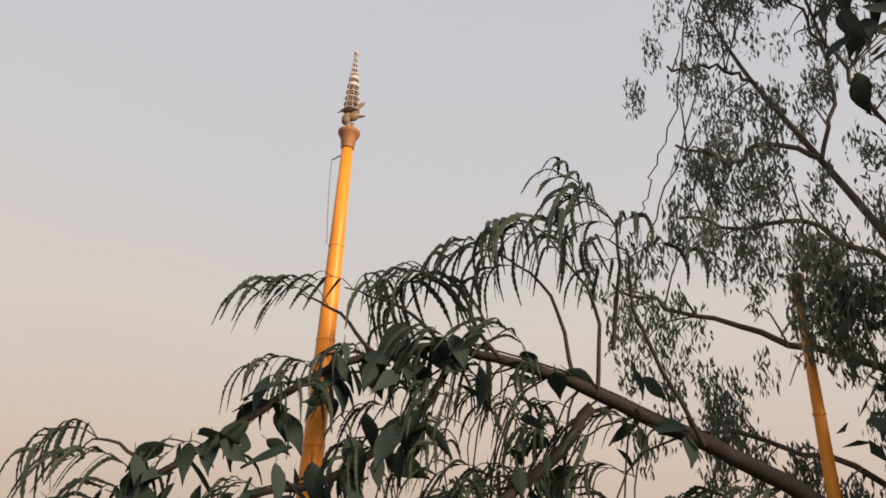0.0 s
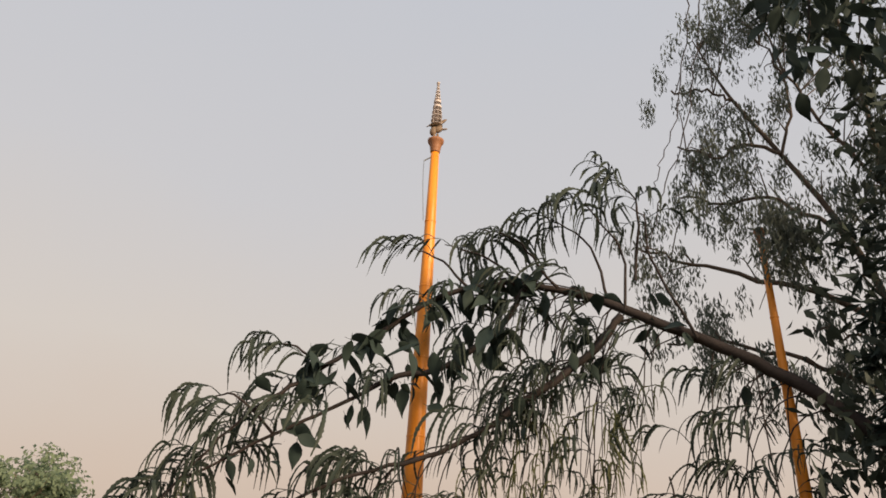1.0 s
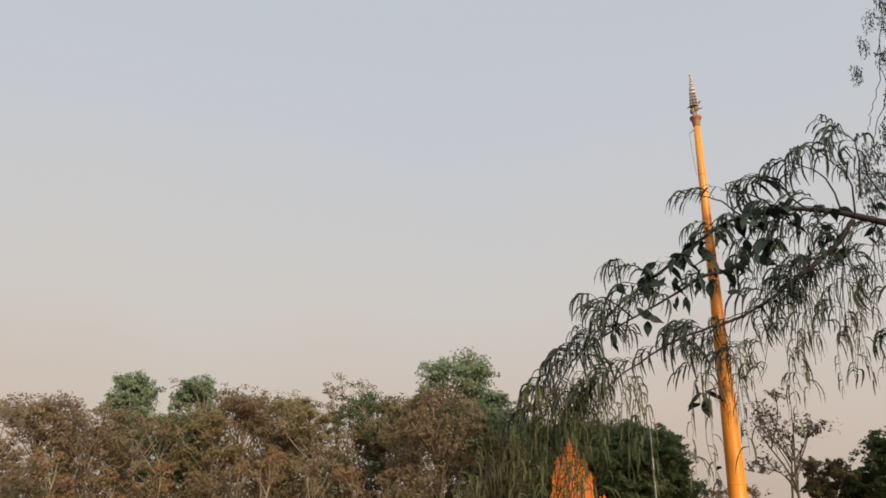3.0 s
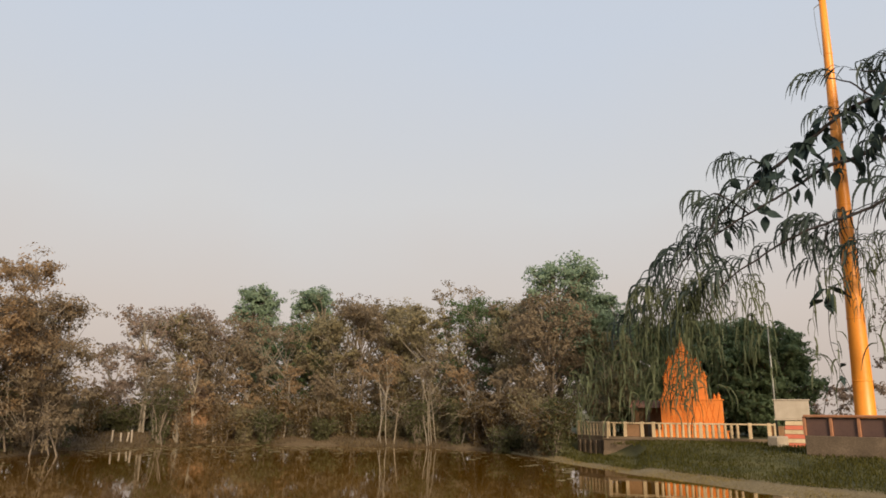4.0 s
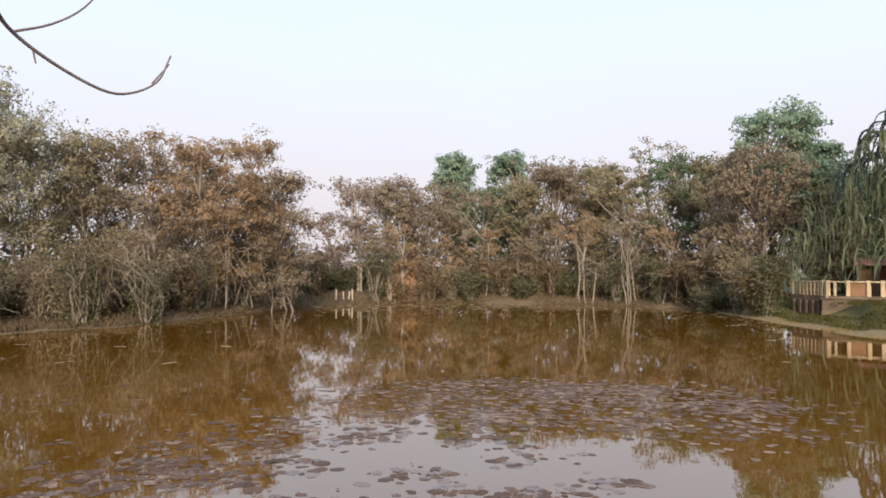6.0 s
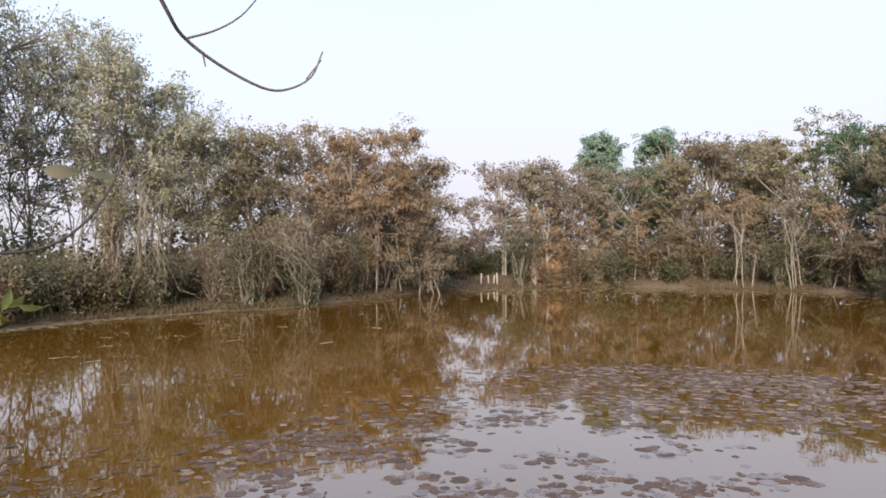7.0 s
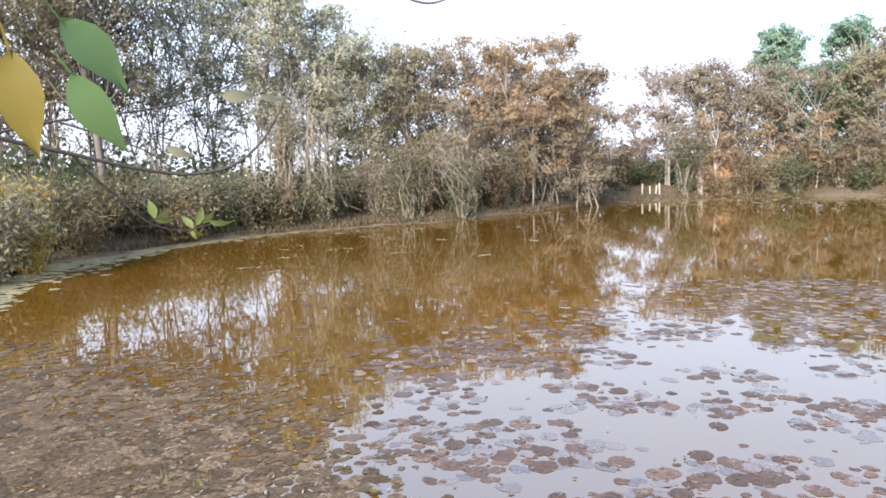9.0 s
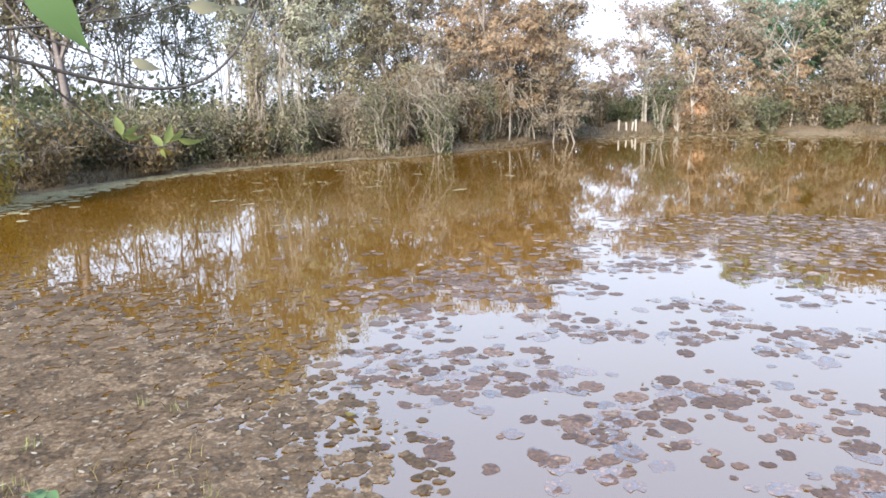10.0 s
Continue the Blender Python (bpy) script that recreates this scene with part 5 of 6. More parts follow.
def tier(name, w, d, z0, z1, top=0.94, cx=0.0, lip=0.06):
    bm = bmesh.new()
    lo = [bm.verts.new((cx + x * w / 2, y * d / 2, z0)) for x, y in ((-1, -1), (1, -1), (1, 1), (-1, 1))]
    hi = [bm.verts.new((cx + x * w / 2 * top, y * d / 2 * top, z1 - lip)) for x, y in ((-1, -1), (1, -1), (1, 1), (-1, 1))]
    li = [bm.verts.new((cx + x * (w / 2 * top + lip), y * (d / 2 * top + lip), z1 - lip)) for x, y in ((-1, -1), (1, -1), (1, 1), (-1, 1))]
    lt = [bm.verts.new((cx + x * (w / 2 * top + lip), y * (d / 2 * top + lip), z1)) for x, y in ((-1, -1), (1, -1), (1, 1), (-1, 1))]
    for a, b in ((lo, hi), (hi, li), (li, lt)):
        for k in range(4):
            bm.faces.new((a[k], a[(k + 1) % 4], b[(k + 1) % 4], b[k]))
    bm.faces.new(lt)
    bm.faces.new(lo[::-1])
    return part(name, bm, M_STUPA, stupa)


tier("plinth", 3.75, 3.6, 0.0, 0.5, 0.98)
base_t = tier("base_block", 3.2, 3.0, 0.5, 2.15, 0.99, 0.1)
tier("body", 2.3, 2.2, 2.15, 3.4, 0.96, -0.13)
tier("upper_tier", 1.85, 1.75, 3.4, 4.2, 0.94, -0.15)
tier("crown_tier", 1.15, 1.1, 4.2, 4.6, 0.92, -0.17, 0.05)
part("spire", lathe(bmesh.new(), [(0.42, 4.6), (0.46, 4.68), (0.37, 4.74), (0.39, 4.84), (0.29, 4.9), (0.31, 5.0), (0.21, 5.06), (0.22, 5.16), (0.13, 5.28), (0.08, 5.5), (0.04, 5.75), (0.012, 6.0)], 16, (-0.2, 0, 0)), M_STUPA, stupa)
for zf, hw, cxf in ((2.15, 1.42, 0.1), (3.4, 0.98, -0.13), (4.2, 0.74, -0.15)):
    for sx in (-1, 1):
        for sy in (-1, 1):
            part("corner_finial", lathe(bmesh.new(), [(0.11, 0), (0.12, 0.07), (0.07, 0.13), (0.1, 0.19), (0.04, 0.28), (0.01, 0.36)], 10, (cxf + sx * hw, sy * hw * 0.94, zf)), M_STUPA, stupa)
part("niche", box(bmesh.new(), -0.13, -1.09, 2.72, 0.62, 0.10, 0.8, 0.03), M_STUPA, stupa)
for side in (-1, 1):
    for k in range(9):
        x = -1.1 + k * 0.3
        v, f = tubes([(np.array([(x, -1.505, 0.65), (x + side * 0.28, -1.5, 1.95)]), 0.018, 0.018)], 4)
        link_mesh("lattice_strip", fast_mesh("lattice_strip", v, f), M_STUPA, base_t)

# stepped brick tower half hidden by bushes
tower = tagged(new("brick_tower"), "dark red-brown stepped brick tower with a pointed top behind bushes", "tower")
tp = spot(85.2, 0, 40.0)
tower.location = (tp[0], tp[1], ground_z(tp[0], tp[1]) - 0.05)
tower.rotation_euler = (0, 0, -radians(70))
zt = 0.0
for k, (w, h) in enumerate(((1.7, 2.0), (1.55, 1.3), (1.4, 1.1), (1.2, 1.0), (1.0, 0.95), (0.8, 0.85), (0.6, 0.7), (0.4, 0.6))):
    bm = box(bmesh.new(), 0, 0, zt + h / 2, w, w, h, 0.03)
    box(bm, 0, 0, zt + h - 0.06, w + 0.16, w + 0.16, 0.1, 0.02)
    part("tier", bm, M_OLDBRICK, tower)
    zt += h
part("finial", lathe(bmesh.new(), [(0.18, zt), (0.2, zt + 0.1), (0.1, zt + 0.2), (0.06, zt + 0.5), (0.01, zt + 0.9)], 10), M_OLDBRICK, tower)
for k, (b, d, el, w) in enumerate(((83.0, 34.2, 8.4, 1.5), (86.5, 33.2, 9.0, 1.5), (82.0, 36.5, 6.6, 1.8), (87.2, 34.5, 10.8, 2.2), (85.4, 33.5, 4.6, 2.4), (89.4, 34.0, 11.0, 3.0))):
    tree("tree", b, d, el, w, L_DARK if k % 2 else L_OLIVE, M_BARK, "small dark leafy tree below the great limb", seed=510 + k, low=0.12, lobes=18, tips=10, per=14, leaf=0.2, stems=2, fill=0.6)
for k, (b, d, h, w) in enumerate(((82.9, 33.6, 3.4, 2.4), (84.6, 32.6, 3.0, 3.0), (86.2, 33.0, 4.2, 2.8), (81.6, 38.5, 3.6, 3.2))):
    thicket("bush", b, d, h, w, L_DARK if k % 2 else L_OLIVE, M_BARK, "dark leafy bush below the great limb", seed=500 + k, stems=16, per=70, leaf=0.26, sigma=0.32)

# small tiled hall behind the fence
hall = tagged(new("low_hall"), "low red-brown roofed hall half hidden by foliage", "building")
hp = spot(50.1, 0, 45.0)
hall.location = (hp[0], hp[1], ground_z(hp[0], hp[1]) - 0.05)
hall.rotation_euler = (0, 0, -radians(46))
part("wall", box(bmesh.new(), 0, 0, 0.85, 2.3, 2.2, 1.7), M_BRICK, hall)
bm = bmesh.new()
a = [bm.verts.new(p) for p in ((-1.5, -1.6, 1.7), (1.5, -1.6, 1.7), (1.5, 1.6, 1.7), (-1.5, 1.6, 1.7), (-1.2, 0, 2.15), (1.2, 0, 2.15))]
for q in ((0, 1, 5, 4), (2, 3, 4, 5), (1, 2, 5), (3, 0, 4), (3, 2, 1, 0)):
    bm.faces.new([a[i] for i in q])
part("roof", bm, M_ROOF, hall)
for x in (-1.3, -0.4, 0.5, 1.3):
    part("post", box(bmesh.new(), x, -1.45, 0.85, 0.14, 0.14, 1.7, 0.01), M_BARK, hall)


def rail_run(root, p0, p1, z, pieces):
    """Parts along a straight run: pieces(root, s along, total, place)."""
    p0, p1 = np.array(p0), np.array(p1)
    ln = float(np.linalg.norm(p1 - p0))
    root.location = (p0[0], p0[1], z)
    root.rotation_euler = (0, 0, math.atan2(p1[1] - p0[1], p1[0] - p0[0]))
    pieces(root, ln)


def balusters(root, ln, bays=()):
    """Turned balusters between posts; bays: stretches (from, to) along the run that have lost theirs and keep thin posts only."""
    part("kerb", box(bmesh.new(), ln / 2, 0, 0.10, ln, 0.22, 0.18, 0.015), M_STAINED, root)
    part("rail", box(bmesh.new(), ln / 2, 0, 0.86, ln, 0.14, 0.075, 0.015), M_CREAM, root)
    n = int(ln / 0.27)
    me = bm_mesh("baluster", lathe(bmesh.new(), [(0.06, 0.19), (0.08, 0.24), (0.06, 0.32), (0.085, 0.44), (0.06, 0.62), (0.08, 0.72), (0.06, 0.825)], 8), True)
    me.materials.append(M_CREAM)
    pm = bm_mesh("post", box(bmesh.new(), 0, 0, 0.47, 0.17, 0.17, 0.92, 0.015))
    pm.materials.append(M_CREAM)
    panel_me = bm_mesh("panel", box(bmesh.new(), 0, 0.02, 0.5, 0.66, 0.05, 0.6, 0.01))
    panel_me.materials.append(M_BRICK)
    for k in range(n + 1):
        x = k * ln / n
        lost = any(a <= x <= b for a, b in bays)
        if lost and k % 3 and k < n:
            continue
        ob = new("post" if lost or k % 8 == 0 or k == n else "baluster", pm if lost or k % 8 == 0 or k == n else me)
        ob.parent = root
        ob.location = (x, 0, 0)
        if lost and k % 6 == 3:
            ob = new("panel", panel_me)
            ob.parent = root
            ob.location = (x + 1.5 * ln / n, 0, 0)


f0, f1, f2 = spot(46.7, 0, 38.4), spot(58.4, 0, 38.0), spot(44.5, 0, 40.6)
f_len = float(np.linalg.norm(f1[:2] - f0[:2]))
fence = tagged(new("fence"), "cream concrete baluster fence with broken bays along the temple terrace", "fence")
rail_run(fence, f0[:2], f1[:2], 0.88, lambda root, ln: balusters(root, ln, ((0.3, f_len * 0.25), (f_len * 0.79, ln - 0.2))))
fence2 = tagged(new("fence"), "short return of cream baluster fence at the terrace corner", "fence")
rail_run(fence2, f2[:2], f0[:2] + (f2[:2] - f0[:2]) * 0.04, 0.88, balusters)
retain = tagged(new("retaining_wall"), "stained concrete retaining wall at the terrace corner", "wall", kind="structure")
retain.location = (f0[0], f0[1], 0)
retain.rotation_euler = (0, 0, math.atan2((f1 - f0)[1], (f1 - f0)[0]))
part("face", box(bmesh.new(), 0.95, -0.05, 0.3, 2.4, 0.36, 1.22, 0.03), M_STAINED, retain)
part("coping", box(bmesh.new(), 0.95, -0.06, 0.945, 2.5, 0.46, 0.07, 0.02), M_STAINED, retain)
part("footing", box(bmesh.new(), 0.95, -0.27, 0.12, 2.44, 0.12, 0.5, 0.03), M_STAINED, retain)
side_wall = tagged(new("retaining_wall"), "dark stained side of the terrace wall above the water", "wall", kind="structure")
side_wall.location = (f2[0], f2[1], 0)
side_wall.rotation_euler = (0, 0, math.atan2((f0 - f2)[1], (f0 - f2)[0]))
s_len = float(np.linalg.norm(f0[:2] - f2[:2])) - 0.26
part("face", box(bmesh.new(), s_len / 2, 0, 0.3, s_len, 0.3, 1.2, 0.03), M_STAINED, side_wall)
for k in range(5):
    part("buttress", box(bmesh.new(), 0.3 + k * s_len / 5, -0.19, 0.28, 0.2, 0.1, 1.1, 0.02), M_STAINED, side_wall)


def panel_wall(root, ln):
    part("base", box(bmesh.new(), ln / 2, 0, 0.18, ln, 0.24, 0.95, 0.02), M_STAINED, root)
    part("rail", box(bmesh.new(), ln / 2, 0, 1.37, ln, 0.24, 0.10, 0.02), M_TERRA, root)
    n = max(2, int(ln / 0.9))
    pm = bm_mesh("post", box(bmesh.new(), 0, 0, 1.0, 0.10, 0.16, 0.70, 0.01))
    pm.materials.append(M_TERRA)
    dm = bm_mesh("panel", box(bmesh.new(), 0, 0.02, 0.985, ln / n - 0.1, 0.05, 0.66, 0.01))
    dm.materials.append(M_DARKPANEL)
    for k in range(n + 1):
        ob = new("post", pm)
        ob.parent = root
        ob.location = (k * ln / n, 0, 0)
        if k < n:
            ob = new("panel", dm)
            ob.parent = root
            ob.location = ((k + 0.5) * ln / n, 0, 0)


w0, w1 = spot(60.3, 0, 31.0), spot(78.0, 0, 29.0)
wall = tagged(new("panel_wall"), "low garden wall with dark panels between pale posts", "wall")
rail_run(wall, w0[:2], w1[:2], 0.80, panel_wall)

sign = tagged(new("sign_board"), "faded cream sign board on a striped red and white plinth", "sign")
sg = spot(59.55, 0, 34.5)
sign.location = (sg[0], sg[1], ground_z(sg[0], sg[1]) - 0.02)
sign.rotation_euler = (0, 0, -radians(58))
part("board", box(bmesh.new(), 0, 0, 1.54, 1.36, 0.12, 0.78, 0.02), M_SIGN, sign)
part("frame", box(bmesh.new(), 0, 0, 1.955, 1.46, 0.18, 0.05, 0.01), M_SIGN, sign)
part("frame", box(bmesh.new(), 0, 0, 1.125, 1.46, 0.18, 0.05, 0.01), M_SIGN, sign)
for k in range(6):
    part("plinth_course", box(bmesh.new(), 0.05, 0, 0.08 + k * 0.18, 0.75 + 0.04 * (4 - k), 0.5, 0.17, 0.01), M_RED if k % 2 == 0 else M_CREAM, sign)
box_block = tagged(link_mesh("stone_block", bm_mesh("stone_block", box(bmesh.new(), 0, 0, 0.2, 0.8, 0.5, 0.45, 0.05)), M_CONCRETE), "pale stone block beside the sign in the grass", "block")
bl = spot(58.5, 0, 34.0)
box_block.location = (bl[0], bl[1], ground_z(bl[0], bl[1]))

for b, d, el, lean, lab in ((58.5, 35.5, 6.2, 0.0, "thin grey flag mast beside the sign"), (76.4, 34.5, 9.6, -0.25, "thin leaning grey mast beyond the wall")):
    m0 = spot(b, 0, d)
    zb = ground_z(m0[0], m0[1]) - 0.1
    hh = EYE_Z + d * math.tan(radians(el)) - zb
    mast = tagged(new("mast"), lab, "mast")
    mast.location = (m0[0], m0[1], zb)
    part("pole", lathe(bmesh.new(), [(0.05, 0), (0.045, hh * 0.5), (0.03, hh)], 10), M_STEEL, mast, smooth=True)
    part("cap", lathe(bmesh.new(), [(0.03, hh), (0.05, hh + 0.02), (0.045, hh + 0.07), (0.01, hh + 0.09)], 10), M_STEEL, mast)
    mast.rotation_euler = (0, lean * 0.2, 0)

for k, (b, d, el, w) in enumerate(((47.6, 52, 7.0, 5.0), (50.0, 52, 7.2, 5.5), (53.0, 53, 7.0, 5.8), (55.6, 50, 7.0, 6.2), (58.2, 49, 6.7, 5.6))):
    tree("tree", b, d, el, w, L_DOME, M_BARK, "dense dark green rounded tree behind the temple fence", seed=120 + k, low=0.05, lobes=64, tips=18, per=18, leaf=0.24, sigma=0.4, fill=0.8)
for k, (b, d, el, w, lv) in enumerate(((61.8, 58, 2.0, 4.0, L_PINK), (64.0, 60, 2.6, 5.0, L_PINK), (67.4, 46, 9.0, 4.5, L_PINK), (70.8, 48, 4.0, 4.5, L_OLIVE), (73.4, 47, 5.6, 4.5, L_DARK), (76.6, 47, 7.0, 4.5, L_OLIVE), (78.6, 48, 6.2, 3.6, L_DARK), (82, 47, 4.6, 5.0, L_OLIVE))):
    if lv is L_PINK:
        tree("tree", b, d, el, w, lv, M_PALE_BARK, "thin nearly bare tree beyond the temple wall", seed=140 + k, low=0.3, lobes=12, tips=12, per=5, leaf=0.25, stems=3, fill=0.3)
    else:
        tree("tree", b, d, el, w, lv, M_BARK, "hazy olive tree beyond the temple wall", seed=140 + k, low=0.1, lobes=32, tips=14, per=18, leaf=0.25, fill=1.0)

# ---- small things on the far bank ----
post_me = bm_mesh("bank_post", box(bmesh.new(), 0, 0, 0.5, 0.11, 0.11, 1.15, 0.02))
post_me.materials.append(M_SIGN)
for b, h, tl in ((9.65, 0.75, 0.02), (10.25, 0.6, -0.05), (10.65, 0.62, 0.09), (10.95, 0.75, -0.03)):
    q = spot(b, 0, float(shore(b)) + 1.0)
    ob = new("bank_post", post_me)
    ob.location, ob.rotation_euler, ob.scale = (q[0], q[1], ground_z(q[0], q[1]) - 0.06), (tl, tl * 0.7, 0.3), (0.85, 0.85, h)
    tagged(ob, "short weathered white post standing on the bank", "post", "white posts on the bank")
hut = tagged(new("small_shrine"), "small orange-walled shrine with a brown gabled roof among the trees", "shrine")
q = spot(15.35, 0, float(shore(15.3)) + 1.7)
hut.location = (q[0], q[1], ground_z(q[0], q[1]))
hut.rotation_euler = (0, 0, -radians(15))
part("wall", box(bmesh.new(), 0, 0, 1.1, 1.8, 1.2, 2.4, 0.03), M_BRICK, hut)
bm = bmesh.new()
a = [bm.verts.new(p) for p in ((-1.15, -0.85, 2.2), (1.15, -0.85, 2.2), (1.15, 0.85, 2.2), (-1.15, 0.85, 2.2), (0, -0.8, 3.5), (0, 0.8, 3.5))]
for qd in ((0, 1, 4), (1, 2, 5, 4), (2, 3, 5), (3, 0, 4, 5), (3, 2, 1, 0)):
    bm.faces.new([a[i] for i in qd])
part("roof", bm, M_THATCH, hut)
for k, (b, h) in enumerate(((14.0, 2.6), (14.7, 1.1), (15.4, 0.8), (15.9, 1.2), (16.6, 2.8))):
    thicket("bush", b, float(shore(b)) + 0.6, h, 2.0, L_RUST if k % 2 else L_BROWN, M_PALE_BARK, "low dry bush in front of the shrine", seed=400 + k, stems=14, per=60, leaf=0.17)


# ---- grass on the banks ----
def blades(name, label, mat, pts, height, width, rng):
    n = len(pts)
    lean = rng.normal(size=(n, 2)) * 0.35
    h = height * rng.uniform(0.5, 1.3, n)
    a = rng.uniform(0, 6.28, n)
    side = np.stack([np.cos(a), np.sin(a), np.zeros(n)], 1) * width
    tip = pts + np.stack([lean[:, 0] * h, lean[:, 1] * h, h], 1)
    mid = pts + np.stack([lean[:, 0] * h * 0.35, lean[:, 1] * h * 0.35, h * 0.55], 1)
    v = np.stack([pts - side, pts + side, mid + side * 0.7, tip, mid - side * 0.7], 1).reshape(-1, 3)
    f = np.arange(5 * n).reshape(n, 5)
    return tagged(link_mesh(name, fast_mesh(name, v, f), mat), label, "grass", kind="stuff")


def bank_points(rng, n, b0, b1, o0, o1, power=1.0):
    b = rng.uniform(b0, b1, n)
    o = o0 + (o1 - o0) * rng.uniform(0, 1, n) ** power
    r = shore(b) + o
    return np.stack([r * np.sin(np.radians(b)), r * np.cos(np.radians(b)), rise(b, o) - 0.02], 1)


grass_rng = np.random.default_rng(9)
blades("grass", "rough green grass on the sloping bank", M_GRASS, bank_points(grass_rng, 36000, 40.5, 82, 2.4, 14), 0.13, 0.016, grass_rng)
blades("grass", "dry straw-coloured grass along the water's edge", M_DRYGRASS, bank_points(grass_rng, 12000, 39, 80, 0.1, 3.2), 0.05, 0.014, grass_rng)
blades("grass", "dry brown grass under the bank trees", M_BROWNGRASS, bank_points(grass_rng, 26000, -46, 41, 0.05, 6, 1.6), 0.2, 0.018, grass_rng)

# ---- water plants: lily pads and floating dead leaves ----
prng = np.random.default_rng(33)


def pad_outline(rng, sides=22):
    """A round leaf with a slit, a torn and uneven rim and a few curled edges."""
    a = np.linspace(0.10, 2 * math.pi - 0.10, sides)
    r = 1 + 0.10 * np.sin(a * 2 + rng.uniform(0, 6)) + rng.normal(size=sides) * 0.05
    for bite in rng.integers(0, sides, 3):
        r[bite] *= rng.uniform(0.62, 0.95)
    z = 0.002 + 0.05 * np.maximum(0, np.sin(a * rng.integers(1, 4) + rng.uniform(0, 6)) - 0.75)
    return np.stack([r * np.cos(a), r * np.sin(a) * rng.uniform(0.75, 1.0), z], 1)


def pad_mesh(rng):
    ring = pad_outline(rng)
    n = len(ring)
    inner = ring * [0.55, 0.55, 0.4]
    v = np.vstack([[(0.05, 0, 0.004)], inner, ring])
    f = [(0, 1 + k, 2 + k) for k in range(n - 1)] + [(1 + k, 1 + n + k, 2 + n + k, 2 + k) for k in range(n - 1)]
    me = poly_mesh("lily_pad", v, f, True)
    me.materials.append(M_PAD)
    return me


PADS = [pad_mesh(prng) for _ in range(12)]
clusters = [(prng.uniform(-10, 31), 3.9 + 6.0 * prng.uniform() ** 1.2) for _ in range(84)]
made = 0
taken = []
while made < 290:
    b, d = clusters[prng.integers(len(clusters))]
    x = d * math.sin(radians(b)) + prng.normal() * 0.19
    y = d * math.cos(radians(b)) + prng.normal() * 0.13
    size = prng.uniform(0.04, 0.12)
    if any((x - p) ** 2 + (y - q) ** 2 < (size + s) ** 2 * 0.22 for p, q, s in taken) or math.hypot(x, y) < 3.9:
        made += 0.02
        continue
    made += 1
    taken.append((x, y, size))
    ob = new("lily_pad", PADS[prng.integers(12)])
    ob.location, ob.rotation_euler, ob.scale = (x, y, 0.001 + prng.uniform(0, 0.002)), (prng.normal() * 0.006, prng.normal() * 0.006, prng.uniform(0, 6.28)), (size, size, size)
    tagged(ob, "round brownish lily pad floating on the pond", "lily pad", "lily pads on the pond")


def scatter_pads(name, label, n, place, size, mat, rng, sides=9, lift=0.002, squash=(0.7, 1.0)):
    v, f = [], []
    for k in range(n):
        x, y = place()
        s = size * rng.uniform(0.5, 1.35)
        a = np.arange(sides) * 2 * math.pi / sides + rng.uniform(0, 6)
        r = s * (1 + rng.normal(size=sides) * 0.09) * np.where(np.arange(sides) == 0, 0.55, 1)
        z = lift * rng.uniform(0.5, 1.5) + np.maximum(0, rng.normal(size=sides) - 0.4) * 0.04 * s
        f.append(np.arange(sides) + k * sides)
        q, sq = rng.uniform(0, 6.28), rng.uniform(*squash)
        ex, ey = r * np.cos(a), r * np.sin(a) * sq
        v.append(np.stack([x + ex * math.cos(q) - ey * math.sin(q), y + ex * math.sin(q) + ey * math.cos(q), z], 1))
    return tagged(link_mesh(name, fast_mesh(name, np.vstack(v), np.array(f)), mat), label, "water plants", kind="stuff")


patches = [(prng.uniform(9, 44), prng.uniform(9.8, 14.2), prng.uniform(0.25, 0.8)) for _ in range(80)]


def mid_pad():
    b, d, w = patches[prng.integers(len(patches))]
    x, y = d * math.sin(radians(b)) + prng.normal() * w * 1.2, d * math.cos(radians(b)) + prng.normal() * w
    return x, y


def far_pad():
    b = prng.uniform(8, 26) if prng.uniform() < 0.75 else prng.uniform(26, 44)
    d = float(shore(b)) - abs(prng.normal()) * 4.5 - 0.8
    return d * math.sin(radians(b)), d * math.cos(radians(b))


def near_pad():
    b, d = clusters[prng.integers(len(clusters))]
    return d * math.sin(radians(b)) + prng.normal() * 0.22, d * math.cos(radians(b)) + prng.normal() * 0.16


def edge_pad():
    b = prng.uniform(-14, 9)
    d = float(np.interp(b, [-14, 9], [7.4, 10.5])) + prng.normal() * 0.7
    return d * math.sin(radians(b)), d * math.cos(radians(b))


def left_pad():
    b = prng.uniform(-22, 4)
    d = prng.uniform(8, 17)
    return d * math.sin(radians(b)) + prng.normal() * 0.3, d * math.cos(radians(b))


def drift():
    if prng.uniform() < 0.85:
        x, y, _ = taken[prng.integers(len(taken))]
        return x + prng.normal() * 0.07, y + prng.normal() * 0.07
    b, d = prng.uniform(-12, 32), prng.uniform(4.0, 12)
    return d * math.sin(radians(b)), d * math.cos(radians(b))


scatter_pads("floating_leaves", "single dead leaves drifting among the lily pads", 300, drift, 0.024, M_LITTER, prng, 6, 0.008, (0.35, 0.75))
scatter_pads("lily_pads", "small brown lily pads between the larger ones", 330, near_pad, 0.055, M_PADS, prng, 11, 0.002)
scatter_pads("lily_pads", "mats of brownish lily pads across the middle of the pond", 2400, mid_pad, 0.072, M_MIDPADS, prng)
scatter_pads("lily_pads", "thin line of pale lily pads along the far shore", 420, far_pad, 0.17, M_SCUM, prng)
scatter_pads("lily_pads", "broken edges of brown lily pads on the brown water", 150, edge_pad, 0.08, M_MIDPADS, prng)
